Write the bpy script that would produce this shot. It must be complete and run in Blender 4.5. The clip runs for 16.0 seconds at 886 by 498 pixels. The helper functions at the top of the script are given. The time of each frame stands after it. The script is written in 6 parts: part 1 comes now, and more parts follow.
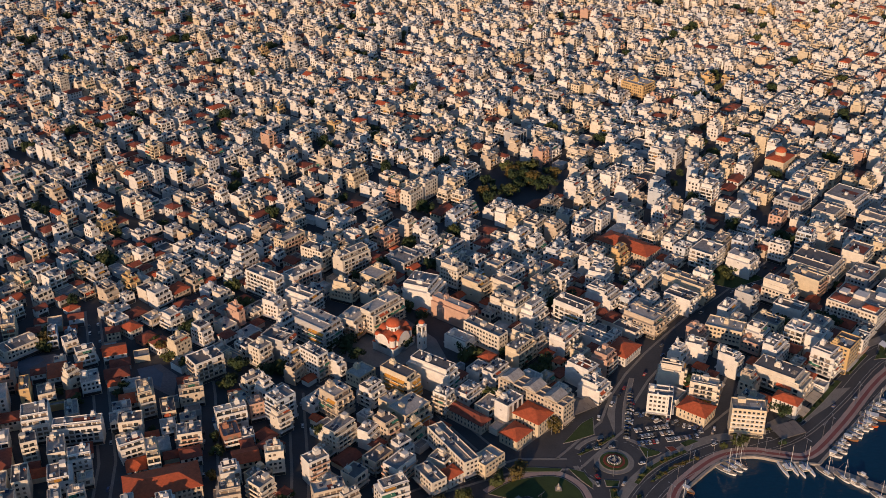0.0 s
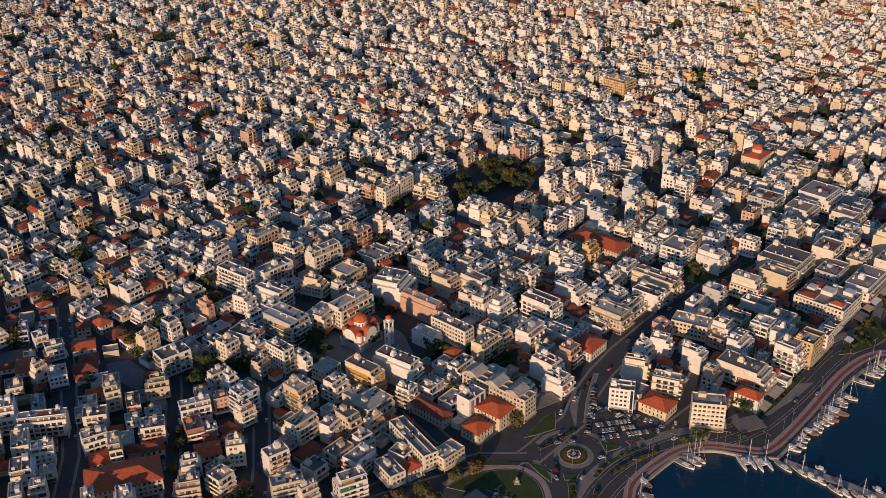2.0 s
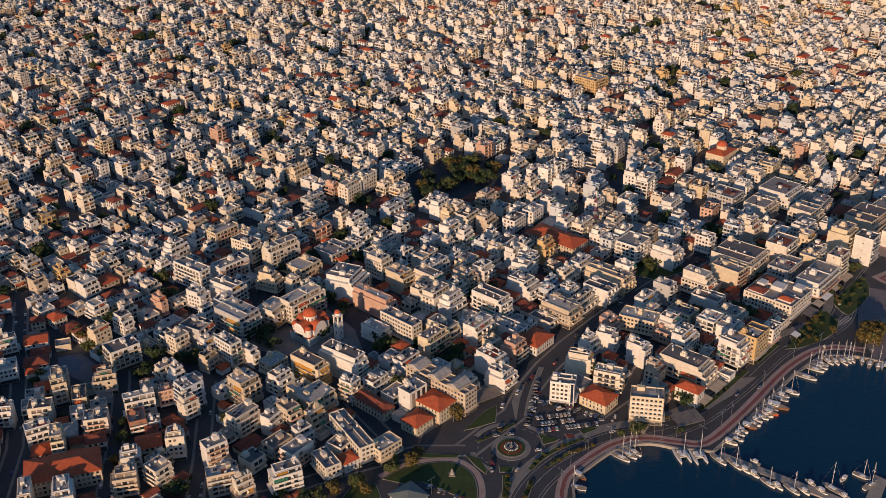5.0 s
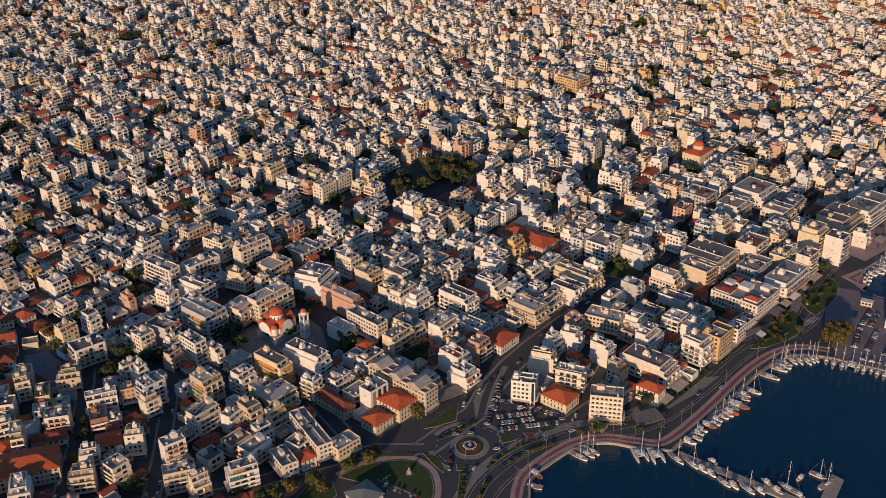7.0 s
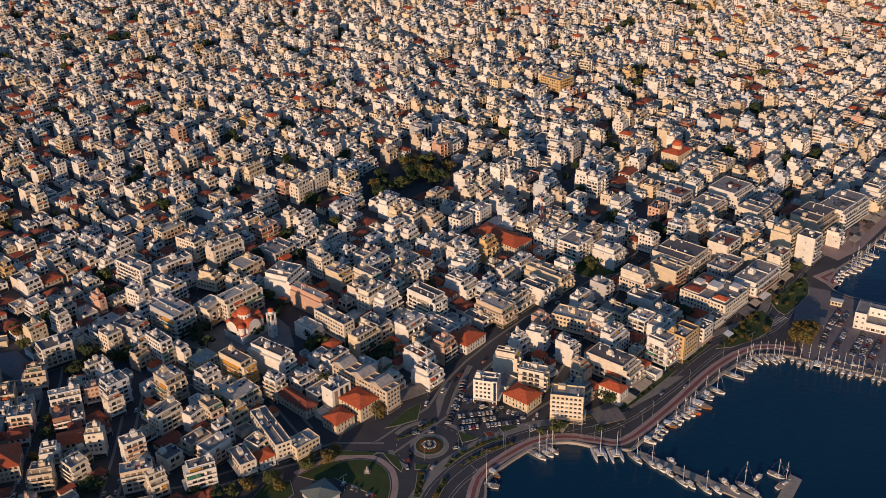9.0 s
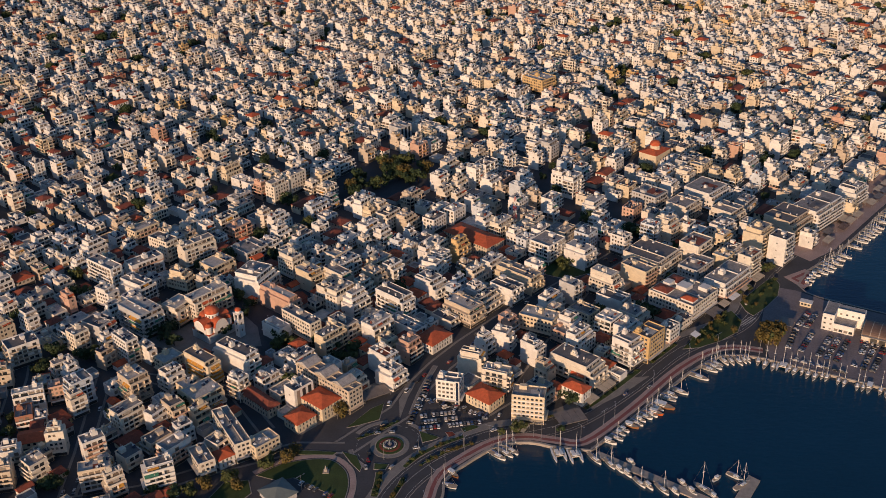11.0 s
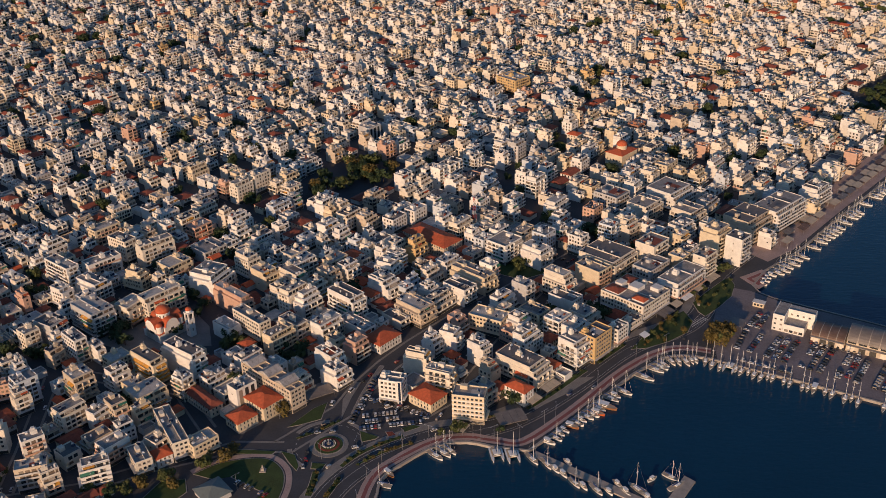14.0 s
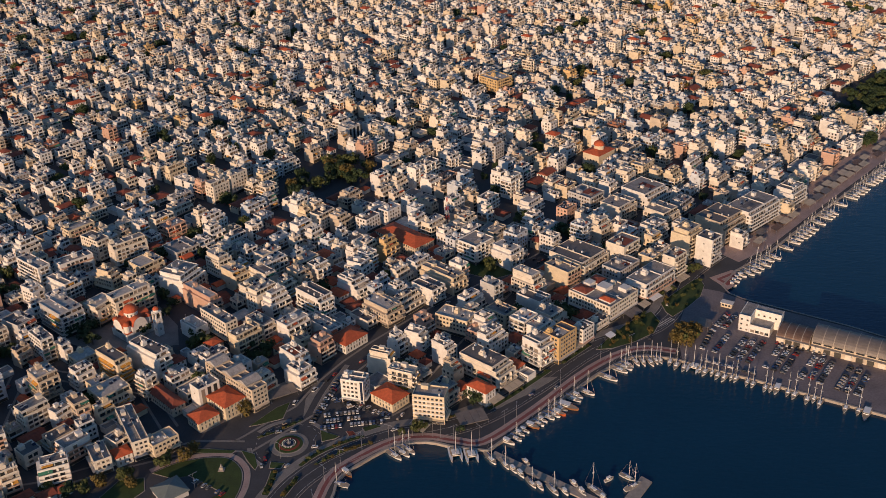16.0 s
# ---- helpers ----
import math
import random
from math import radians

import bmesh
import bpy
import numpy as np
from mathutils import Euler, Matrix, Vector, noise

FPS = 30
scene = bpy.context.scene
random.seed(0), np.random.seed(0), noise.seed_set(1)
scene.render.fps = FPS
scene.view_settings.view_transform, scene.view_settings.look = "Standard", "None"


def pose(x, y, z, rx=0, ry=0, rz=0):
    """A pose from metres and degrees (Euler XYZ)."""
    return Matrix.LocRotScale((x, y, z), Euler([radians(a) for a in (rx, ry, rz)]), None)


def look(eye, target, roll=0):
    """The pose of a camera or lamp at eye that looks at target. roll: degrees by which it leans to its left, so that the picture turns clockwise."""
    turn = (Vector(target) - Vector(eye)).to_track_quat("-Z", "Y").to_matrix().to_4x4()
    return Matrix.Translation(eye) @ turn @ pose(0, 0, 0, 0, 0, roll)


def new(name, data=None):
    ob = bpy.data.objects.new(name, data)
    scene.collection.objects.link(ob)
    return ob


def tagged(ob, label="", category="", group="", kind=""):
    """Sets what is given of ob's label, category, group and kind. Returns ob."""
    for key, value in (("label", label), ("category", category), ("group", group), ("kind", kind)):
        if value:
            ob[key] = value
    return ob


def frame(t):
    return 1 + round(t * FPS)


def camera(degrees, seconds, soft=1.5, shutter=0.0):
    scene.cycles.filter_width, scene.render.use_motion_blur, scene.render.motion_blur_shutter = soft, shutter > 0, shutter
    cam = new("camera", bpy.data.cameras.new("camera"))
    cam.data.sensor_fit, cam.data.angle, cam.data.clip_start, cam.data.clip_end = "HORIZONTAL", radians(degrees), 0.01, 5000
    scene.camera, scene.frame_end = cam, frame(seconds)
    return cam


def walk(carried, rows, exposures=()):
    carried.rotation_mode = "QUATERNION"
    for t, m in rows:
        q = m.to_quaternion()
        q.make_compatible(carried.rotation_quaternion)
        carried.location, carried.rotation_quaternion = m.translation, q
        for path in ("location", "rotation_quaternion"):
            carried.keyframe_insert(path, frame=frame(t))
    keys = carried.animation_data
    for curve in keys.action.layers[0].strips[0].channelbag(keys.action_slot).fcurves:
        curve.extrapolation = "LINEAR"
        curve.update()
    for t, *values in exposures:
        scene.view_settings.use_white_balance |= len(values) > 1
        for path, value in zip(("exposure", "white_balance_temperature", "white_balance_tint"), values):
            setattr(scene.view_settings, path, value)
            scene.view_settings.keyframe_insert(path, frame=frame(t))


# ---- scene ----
import collections

cam = camera(45.93, 16.0, soft=0.75)
# seconds, eye, point looked at, roll
PATH = [
    (0, (0.00, 0.00, 343.48), (2.68, 88.54, 297.07), -0.42),
    (0.5, (5.26, -1.11, 343.15), (7.84, 87.44, 296.76), -0.44),
    (1, (10.94, -2.34, 343.09), (13.42, 86.21, 296.69), -0.46),
    (1.5, (16.64, -3.55, 343.06), (18.95, 85.00, 296.64), -0.52),
    (2, (22.61, -4.84, 342.90), (24.80, 83.70, 296.47), -0.59),
    (2.5, (28.63, -6.29, 342.72), (30.63, 82.25, 296.29), -0.62),
    (3, (34.66, -7.77, 342.68), (36.51, 80.77, 296.25), -0.69),
    (3.5, (40.85, -9.14, 342.53), (42.50, 79.42, 296.13), -0.76),
    (4, (47.49, -10.07, 342.29), (48.95, 78.50, 295.89), -0.83),
    (6.5, (77.32, -12.90, 341.59), (78.12, 75.69, 295.21), -0.90),
    (7, (83.92, -13.31, 341.53), (84.52, 75.29, 295.17), -0.97),
    (7.5, (90.36, -13.66, 341.50), (90.71, 74.95, 295.16), -1.05),
    (8, (96.95, -14.00, 341.43), (97.09, 74.62, 295.10), -1.12),
    (8.5, (103.46, -14.24, 341.28), (103.33, 74.38, 294.96), -1.22),
    (9, (110.15, -14.37, 341.11), (109.76, 74.25, 294.77), -1.28),
    (11.5, (139.81, -14.44, 340.35), (138.67, 74.18, 294.04), -1.36),
    (12, (146.51, -14.53, 340.15), (145.13, 74.10, 293.86), -1.42),
    (12.5, (152.93, -14.70, 340.07), (151.32, 73.93, 293.80), -1.47),
    (13, (159.29, -14.80, 340.03), (157.50, 73.83, 293.76), -1.53),
    (13.5, (165.48, -14.79, 339.91), (163.46, 73.84, 293.64), -1.59),
    (14, (171.74, -14.82, 339.72), (169.56, 73.81, 293.46), -1.64),
    (14.5, (178.02, -14.77, 339.61), (175.63, 73.85, 293.34), -1.67),
    (15, (184.14, -14.76, 339.54), (181.59, 73.86, 293.27), -1.70),
    (15.5, (190.13, -14.82, 339.62), (187.43, 73.78, 293.33), -1.74),
    (16, (196.19, -15.00, 339.80), (193.34, 73.59, 293.50), -1.76),
]
# the plan below is drawn in units of 1.14 m
PLAN = 1.14
walk(cam, [(t, look(Vector(eye) * PLAN, Vector(target) * PLAN, roll)) for t, eye, target, roll in PATH])

# ---- world and sun ----
SUN_AZ, SUN_EL = 249.0, 11.5
world = bpy.data.worlds.new("world")
scene.world = world
world.use_nodes = True
wn = world.node_tree.nodes
sky = wn.new("ShaderNodeTexSky")
sky.sky_type, sky.sun_disc = "NISHITA", False
sky.sun_elevation, sky.sun_rotation = radians(SUN_EL), radians(90.0 - SUN_AZ)
world.node_tree.links.new(sky.outputs["Color"], wn["Background"].inputs["Color"])
sky.dust_density, sky.ozone_density, sky.air_density = 0.3, 4.0, 1.0
wn["Background"].inputs["Strength"].default_value = 0.125
sun_data = bpy.data.lights.new("sun", "SUN")
sun_data.energy, sun_data.angle, sun_data.color = 5.0, radians(0.6), (1.0, 0.66, 0.41)
sun = new("sun", sun_data)
sx, sy, sz = math.cos(radians(SUN_AZ)) * math.cos(radians(SUN_EL)), math.sin(radians(SUN_AZ)) * math.cos(radians(SUN_EL)), math.sin(radians(SUN_EL))
sun.matrix_world = look((sx * 900, sy * 900, sz * 900), (0, 0, 0))
scene.view_settings.exposure = -0.2

# ---- materials ----
def material(name, colour, rough=0.8, metal=0.0, vary=0.25, coarse=0.25, fine=2.5, bump=0.0, patchy=0.0):
    """Base colour broken up by noise at two scales, in metres, and from piece to piece."""
    m = bpy.data.materials.new(name)
    m.use_nodes = True
    nt = m.node_tree
    bsdf = nt.nodes["Principled BSDF"]
    bsdf.inputs["Roughness"].default_value = rough
    bsdf.inputs["Metallic"].default_value = metal
    geo = nt.nodes.new("ShaderNodeNewGeometry")
    total = None
    for scale, detail in ((coarse, 3.0), (fine, 4.0)):
        noise = nt.nodes.new("ShaderNodeTexNoise")
        noise.inputs["Scale"].default_value, noise.inputs["Detail"].default_value = scale, detail
        nt.links.new(geo.outputs["Position"], noise.inputs["Vector"])
        if total is None:
            total = noise.outputs["Fac"]
        else:
            mix = nt.nodes.new("ShaderNodeMath")
            mix.operation = "ADD"
            nt.links.new(total, mix.inputs[0])
            nt.links.new(noise.outputs["Fac"], mix.inputs[1])
            total = mix.outputs[0]
    mapr = nt.nodes.new("ShaderNodeMapRange")
    for n, v in (("From Min", 0.55), ("From Max", 1.45), ("To Min", 1.0 - vary), ("To Max", 1.0 + vary * 0.5)):
        mapr.inputs[n].default_value = v
    nt.links.new(total, mapr.inputs["Value"])
    hsv = nt.nodes.new("ShaderNodeHueSaturation")
    hsv.inputs["Color"].default_value = (*colour, 1.0)
    value = mapr.outputs["Result"]
    if patchy:
        shade = nt.nodes.new("ShaderNodeMapRange")
        shade.inputs["To Min"].default_value, shade.inputs["To Max"].default_value = 1.0 - patchy, 1.0 + 0.4 * patchy
        nt.links.new(geo.outputs["Random Per Island"], shade.inputs["Value"])
        times = nt.nodes.new("ShaderNodeMath")
        times.operation = "MULTIPLY"
        nt.links.new(value, times.inputs[0])
        nt.links.new(shade.outputs["Result"], times.inputs[1])
        value = times.outputs[0]
    nt.links.new(value, hsv.inputs["Value"])
    nt.links.new(hsv.outputs["Color"], bsdf.inputs["Base Color"])
    if bump:
        bn = nt.nodes.new("ShaderNodeBump")
        bn.inputs["Strength"].default_value, bn.inputs["Distance"].default_value = bump, 0.3
        nt.links.new(total, bn.inputs["Height"])
        nt.links.new(bn.outputs["Normal"], bsdf.inputs["Normal"])
    return m


WALL_TINTS = {"white": (0.80, 0.77, 0.72), "warm_white": (0.76, 0.69, 0.58), "cream": (0.72, 0.61, 0.44), "grey": (0.52, 0.51, 0.50),
              "pale_blue": (0.62, 0.66, 0.70), "ochre": (0.66, 0.46, 0.22), "salmon": (0.62, 0.40, 0.30), "brick": (0.40, 0.19, 0.12), "sand": (0.62, 0.52, 0.40)}
WALLS = {k: material("render_" + k, c, 0.85, vary=0.26, patchy=0.16) for k, c in WALL_TINTS.items()}
ROOF_GREY = material("roof_concrete", (0.38, 0.36, 0.345), 0.9, vary=0.6, coarse=0.35, fine=1.8, patchy=0.35)
ROOF_LIGHT = material("roof_light_coating", (0.60, 0.57, 0.53), 0.85, vary=0.5, coarse=0.35, fine=1.8, patchy=0.3)
ROOF_DARK = material("roof_bitumen", (0.16, 0.15, 0.15), 0.9, vary=0.4, coarse=0.4)
TILE = material("clay_roof_tiles", (0.54, 0.115, 0.045), 0.85, vary=0.45, coarse=0.5, fine=5.0, bump=0.25)
TILE_OLD = material("old_clay_roof_tiles", (0.28, 0.075, 0.045), 0.9, vary=0.5, coarse=0.5, fine=5.0, bump=0.25)
ROOFS = [ROOF_GREY, ROOF_LIGHT, ROOF_DARK, TILE, TILE_OLD]
GLASS = material("window_glass", (0.04, 0.045, 0.05), 0.2, vary=0.5, coarse=0.6)
gt = GLASS.node_tree
gi, go, ga, gf, gg, gm = [gt.nodes.new(k) for k in ("ShaderNodeNewGeometry", "ShaderNodeObjectInfo", "ShaderNodeMath", "ShaderNodeMath", "ShaderNodeMath", "ShaderNodeMix")]
ga.operation, gf.operation, gg.operation = "ADD", "FRACT", "GREATER_THAN"
gg.inputs[1].default_value = 0.76
gm.data_type = "RGBA"
gm.inputs[7].default_value = (0.26, 0.22, 0.18, 1.0)
gt.links.new(gi.outputs["Random Per Island"], ga.inputs[0])
gt.links.new(go.outputs["Random"], ga.inputs[1])
gt.links.new(ga.outputs[0], gf.inputs[0])
gt.links.new(gf.outputs[0], gg.inputs[0])
gt.links.new(gg.outputs[0], gm.inputs[0])
gb = gt.nodes["Principled BSDF"]
gt.links.new(gb.inputs["Base Color"].links[0].from_socket, gm.inputs[6])
gt.links.new(gm.outputs[2], gb.inputs["Base Color"])
SHUTTER = material("shutter_paint", (0.20, 0.15, 0.11), 0.7, vary=0.5)
FRAME = material("window_frame_paint", (0.50, 0.47, 0.43), 0.5)
# dark tone with the shade of ground floors and openings put into the colour
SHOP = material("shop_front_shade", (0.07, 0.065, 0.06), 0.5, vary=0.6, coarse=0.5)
AWN_Y = material("orange_awning_cloth", (0.62, 0.30, 0.05), 0.9)
AWN_G = material("green_awning_cloth", (0.05, 0.20, 0.13), 0.9)
AWN_W = material("beige_awning_cloth", (0.50, 0.42, 0.32), 0.9)
AWNINGS = [AWN_Y, AWN_G, AWN_W, AWN_W, TILE]
METAL = material("galvanised_metal", (0.55, 0.55, 0.56), 0.4, 0.8)
PANEL = material("solar_panel_glass", (0.02, 0.03, 0.06), 0.15)
ASPHALT = material("asphalt", (0.062, 0.064, 0.072), 0.85, vary=0.35, coarse=0.08, fine=0.8)
PIER = material("worn_pier_concrete", (0.205, 0.18, 0.19), 0.9, vary=0.45, coarse=0.06, fine=0.7)
MAST = material("white_mast_paint", (0.72, 0.70, 0.66), 0.4)
PAVING = material("concrete_paving", (0.24, 0.225, 0.21), 0.9, vary=0.35, coarse=0.15, fine=1.2)
RED_PAVING = material("red_paving", (0.25, 0.085, 0.08), 0.85, vary=0.3, coarse=0.2)
QUAY_PAVING = material("pink_grey_quay_paving", (0.42, 0.31, 0.28), 0.9, vary=0.35, coarse=0.12, fine=1.0)
COURT_PAINT = material("blue_court_paint", (0.13, 0.16, 0.21), 0.8, vary=0.3, coarse=0.2)
STONE = material("quay_stone", (0.36, 0.32, 0.28), 0.85, vary=0.35, coarse=0.4)
LINE = material("road_paint", (0.55, 0.55, 0.52), 0.7)
GRASS = material("lawn", (0.045, 0.075, 0.018), 0.95, vary=0.5, coarse=0.15, fine=1.5, bump=0.4)
FLOWER = material("red_flower_bed", (0.22, 0.05, 0.03), 0.95, vary=0.6, coarse=0.5)
LEAF = [material("foliage_dark", (0.035, 0.060, 0.018), 0.8, vary=0.6, coarse=0.5, fine=3), material("foliage_olive", (0.075, 0.09, 0.022), 0.8, vary=0.6, coarse=0.5, fine=3),
        material("foliage_autumn", (0.13, 0.095, 0.02), 0.8, vary=0.6, coarse=0.5, fine=3)]
BARK = material("bark", (0.10, 0.07, 0.05), 0.95)
HULL = material("white_gelcoat", (0.80, 0.80, 0.78), 0.25, vary=0.08)
WOOD = material("varnished_wood", (0.30, 0.14, 0.06), 0.5)
CANVAS = material("blue_canvas", (0.04, 0.08, 0.20), 0.9)
ORANGE = material("orange_hull_paint", (0.55, 0.12, 0.03), 0.4)
RUBBER = material("tyre_rubber", (0.02, 0.02, 0.02), 0.9)
SHED = material("shed_sheet_roof", (0.21, 0.185, 0.17), 0.6, 0.2, vary=0.35, coarse=0.3)
SHED_BROWN = material("rusty_shed_sheet", (0.17, 0.11, 0.085), 0.7, 0.1, vary=0.4, coarse=0.3)
CAR_PAINT = [material("car_paint_" + n, c, 0.3, vary=0.1) for n, c in (("white", (0.75, 0.75, 0.75)), ("silver", (0.40, 0.41, 0.43)), ("black", (0.02, 0.02, 0.025)), ("red", (0.32, 0.02, 0.02)), ("blue", (0.03, 0.07, 0.20)), ("grey", (0.12, 0.12, 0.13)))]
water = material("sea_water", (0.003, 0.034, 0.074), 0.12, vary=0.2, coarse=0.02, fine=0.5)
nt = water.node_tree
nt.nodes["Principled BSDF"].inputs["Specular IOR Level"].default_value = 0.28
wave = nt.nodes.new("ShaderNodeTexNoise")
wave.inputs["Scale"].default_value, wave.inputs["Detail"].default_value = 0.35, 5.0
wgeo = nt.nodes.new("ShaderNodeNewGeometry")
wmap = nt.nodes.new("ShaderNodeMapping")
wmap.inputs["Scale"].default_value = (0.5, 1.4, 1.0)
wmap.inputs["Rotation"].default_value = (0, 0, radians(40))
nt.links.new(wgeo.outputs["Position"], wmap.inputs["Vector"])
nt.links.new(wmap.outputs["Vector"], wave.inputs["Vector"])
wb = nt.nodes.new("ShaderNodeBump")
wb.inputs["Strength"].default_value, wb.inputs["Distance"].default_value = 0.35, 0.5
nt.links.new(wave.outputs["Fac"], wb.inputs["Height"])
nt.links.new(wb.outputs["Normal"], nt.nodes["Principled BSDF"].inputs["Normal"])


# ---- mesh helpers ----
class Shape:
    """A growing mesh with several materials."""

    def __init__(self, mats):
        self.mats, self.v, self.f, self.mi = list(mats), [], [], []
        self.m = Matrix.Identity(4)

    def at(self, m):
        self.m = m
        return self

    def idx(self, mat):
        if mat not in self.mats:
            self.mats.append(mat)
        return self.mats.index(mat)

    def add(self, verts, faces, mat):
        n, k = len(self.v), self.idx(mat)
        m = self.m
        (a, b, c, d), (e, f, g, h), (i, j, l, o) = m[0], m[1], m[2]
        self.v += [(a * x + b * y + c * z + d, e * x + f * y + g * z + h, i * x + j * y + l * z + o) for x, y, z in verts]
        self.f += [tuple(n + q for q in face) for face in faces]
        self.mi += [k] * len(faces)
        return self

    def box(self, x0, x1, y0, y1, z0, z1, mat, bottom=True):
        faces = [(4, 5, 6, 7), (0, 1, 5, 4), (1, 2, 6, 5), (2, 3, 7, 6), (3, 0, 4, 7)]
        if bottom:
            faces.append((3, 2, 1, 0))
        return self.add([(x0, y0, z0), (x1, y0, z0), (x1, y1, z0), (x0, y1, z0), (x0, y0, z1), (x1, y0, z1), (x1, y1, z1), (x0, y1, z1)], faces, mat)

    def tube(self, x, y, z0, z1, r0, r1, mat, n=8, cap=True):
        ring = [(math.cos(2 * math.pi * k / n), math.sin(2 * math.pi * k / n)) for k in range(n)]
        verts = [(x + r0 * c, y + r0 * s, z0) for c, s in ring] + [(x + r1 * c, y + r1 * s, z1) for c, s in ring]
        faces = [(k, (k + 1) % n, n + (k + 1) % n, n + k) for k in range(n)]
        if cap:
            faces.append(tuple(range(n, 2 * n)))
        return self.add(verts, faces, mat)

    def dome(self, x, y, z, r, h, mat, n=16, rings=6):
        verts, faces = [], []
        for i in range(rings):
            a = i / rings * math.pi / 2
            verts += [(x + r * math.cos(a) * math.cos(2 * math.pi * k / n), y + r * math.cos(a) * math.sin(2 * math.pi * k / n), z + h * math.sin(a)) for k in range(n)]
        for i in range(rings - 1):
            faces += [(i * n + k, i * n + (k + 1) % n, (i + 1) * n + (k + 1) % n, (i + 1) * n + k) for k in range(n)]
        verts.append((x, y, z + h))
        faces += [((rings - 1) * n + k, (rings - 1) * n + (k + 1) % n, len(verts) - 1) for k in range(n)]
        return self.add(verts, faces, mat)

    def hip(self, x0, x1, y0, y1, z, h, mat, gable=False):
        w, d = x1 - x0, y1 - y0
        if w >= d:
            r = 0.0 if gable else d / 2
            a, b = (x0 + r, (y0 + y1) / 2, z + h), (x1 - r, (y0 + y1) / 2, z + h)
            faces = [(0, 1, 5, 4), (1, 2, 5), (2, 3, 4, 5), (3, 0, 4)]
        else:
            r = 0.0 if gable else w / 2
            a, b = ((x0 + x1) / 2, y0 + r, z + h), ((x0 + x1) / 2, y1 - r, z + h)
            faces = [(0, 1, 4), (1, 2, 5, 4), (2, 3, 5), (3, 0, 4, 5)]
        self.box(x0, x1, y0, y1, z - 0.25, z, mat)
        return self.add([(x0, y0, z), (x1, y0, z), (x1, y1, z), (x0, y1, z), a, b], faces, mat)

    def mesh(self, name):
        me = bpy.data.meshes.new(name)
        me.from_pydata(self.v, [], self.f)
        for m in self.mats:
            me.materials.append(m)
        me.polygons.foreach_set("material_index", self.mi)
        me.update()
        return me


def part(name, shape, parent, label=""):
    ob = new(name, shape.mesh(name) if isinstance(shape, Shape) else shape)
    ob.parent = parent
    if label:
        tagged(ob, label)
    return ob


def put(name, me, parent, x, y, z, rz=0.0):
    ob = new(name, me)
    ob.parent = parent
    ob.matrix_local = pose(x, y, z, 0, 0, rz)
    return ob


def thing(name, m, label, category, group="", kind="", data=None):
    ob = new(name, data)
    ob.matrix_world = m
    return tagged(ob, label, category, group, kind)


def ribbon(line, left, right, z, mat, shape):
    """A strip along a polyline, between two offsets to its left."""
    n = len(line)
    side = []
    for i in range(n):
        a, b = Vector(line[max(i - 1, 0)]), Vector(line[min(i + 1, n - 1)])
        d = (b - a).normalized()
        side.append(Vector((-d.y, d.x)))
    verts = [(*(Vector(p) + s * left), z) for p, s in zip(line, side)] + [(*(Vector(p) + s * right), z) for p, s in zip(line, side)]
    shape.add(verts, [(n + i, n + i + 1, i + 1, i) for i in range(n - 1)], mat)


def slab(points, z0, z1, mat, shape):
    n = len(points)
    verts = [(x, y, z0) for x, y in points] + [(x, y, z1) for x, y in points]
    shape.add(verts, [tuple(range(n, 2 * n))] + [(i, (i + 1) % n, n + (i + 1) % n, n + i) for i in range(n)], mat)


def smooth_line(points, steps=4):
    """A rounded polyline through the points."""
    out = []
    for i in range(len(points) - 1):
        p = [Vector(points[max(0, min(len(points) - 1, i + k))]) for k in (-1, 0, 1, 2)]
        for s in range(steps):
            t = s / steps
            out.append(tuple(0.5 * (2 * p[1] + (p[2] - p[0]) * t + (2 * p[0] - 5 * p[1] + 4 * p[2] - p[3]) * t * t + (3 * p[1] - p[0] - 3 * p[2] + p[3]) * t ** 3)))
    return out + [tuple(points[-1])]


def inside(x, y, poly):
    odd = False
    for (ax, ay), (bx, by) in zip(poly, poly[1:] + poly[:1]):
        if (ay > y) != (by > y) and x < ax + (y - ay) / (by - ay) * (bx - ax):
            odd = not odd
    return odd


def near_line(x, y, line, r):
    for (ax, ay), (bx, by) in zip(line, line[1:]):
        dx, dy = bx - ax, by - ay
        t = max(0.0, min(1.0, ((x - ax) * dx + (y - ay) * dy) / (dx * dx + dy * dy + 1e-9)))
        if (x - ax - t * dx) ** 2 + (y - ay - t * dy) ** 2 < r * r:
            return True
    return False


# ---- land, sea, quays ----
COAST = smooth_line([(63.8, 124.6), (108.3, 319.6), (125.4, 371.4), (128.4, 390.3), (138.4, 402.6), (154.4, 415.9), (170.4, 419.2), (183.5, 414.8)], 3) + [(202.5, 411.4), (229.4, 439.2), (266.2, 479.0)] \
    + smooth_line([(266.2, 479.0), (281.1, 491.2), (292.0, 496.7), (308.0, 494.5), (325.1, 485.7)], 3) + [(354.4, 470.2), (411.0, 438.1), (637.2, 300.5), (658.9, 352.5), (421.6, 527.6), (366.2, 561.7), (360.1, 568.2), (358.0, 577.0), (370.7, 596.7), (398.2, 620.8), (450.0, 680.7), (531.5, 771.7), (656.8, 910.5), (1487.0, 1837.4)]
LAND = COAST + [(3859.1, 4504.2), (-3852.2, 4498.5), (-3851.0, -701.6), (64.0, -698.8)]
sh = Shape([ASPHALT])
sh.add([(x, y, 0.0) for x, y in LAND], [tuple(range(len(LAND)))], ASPHALT)
thing("ground", Matrix.Identity(4), "dark asphalt ground of the town down to the quay", "ground", kind="structure", data=sh.mesh("ground"))
sh = Shape([water])
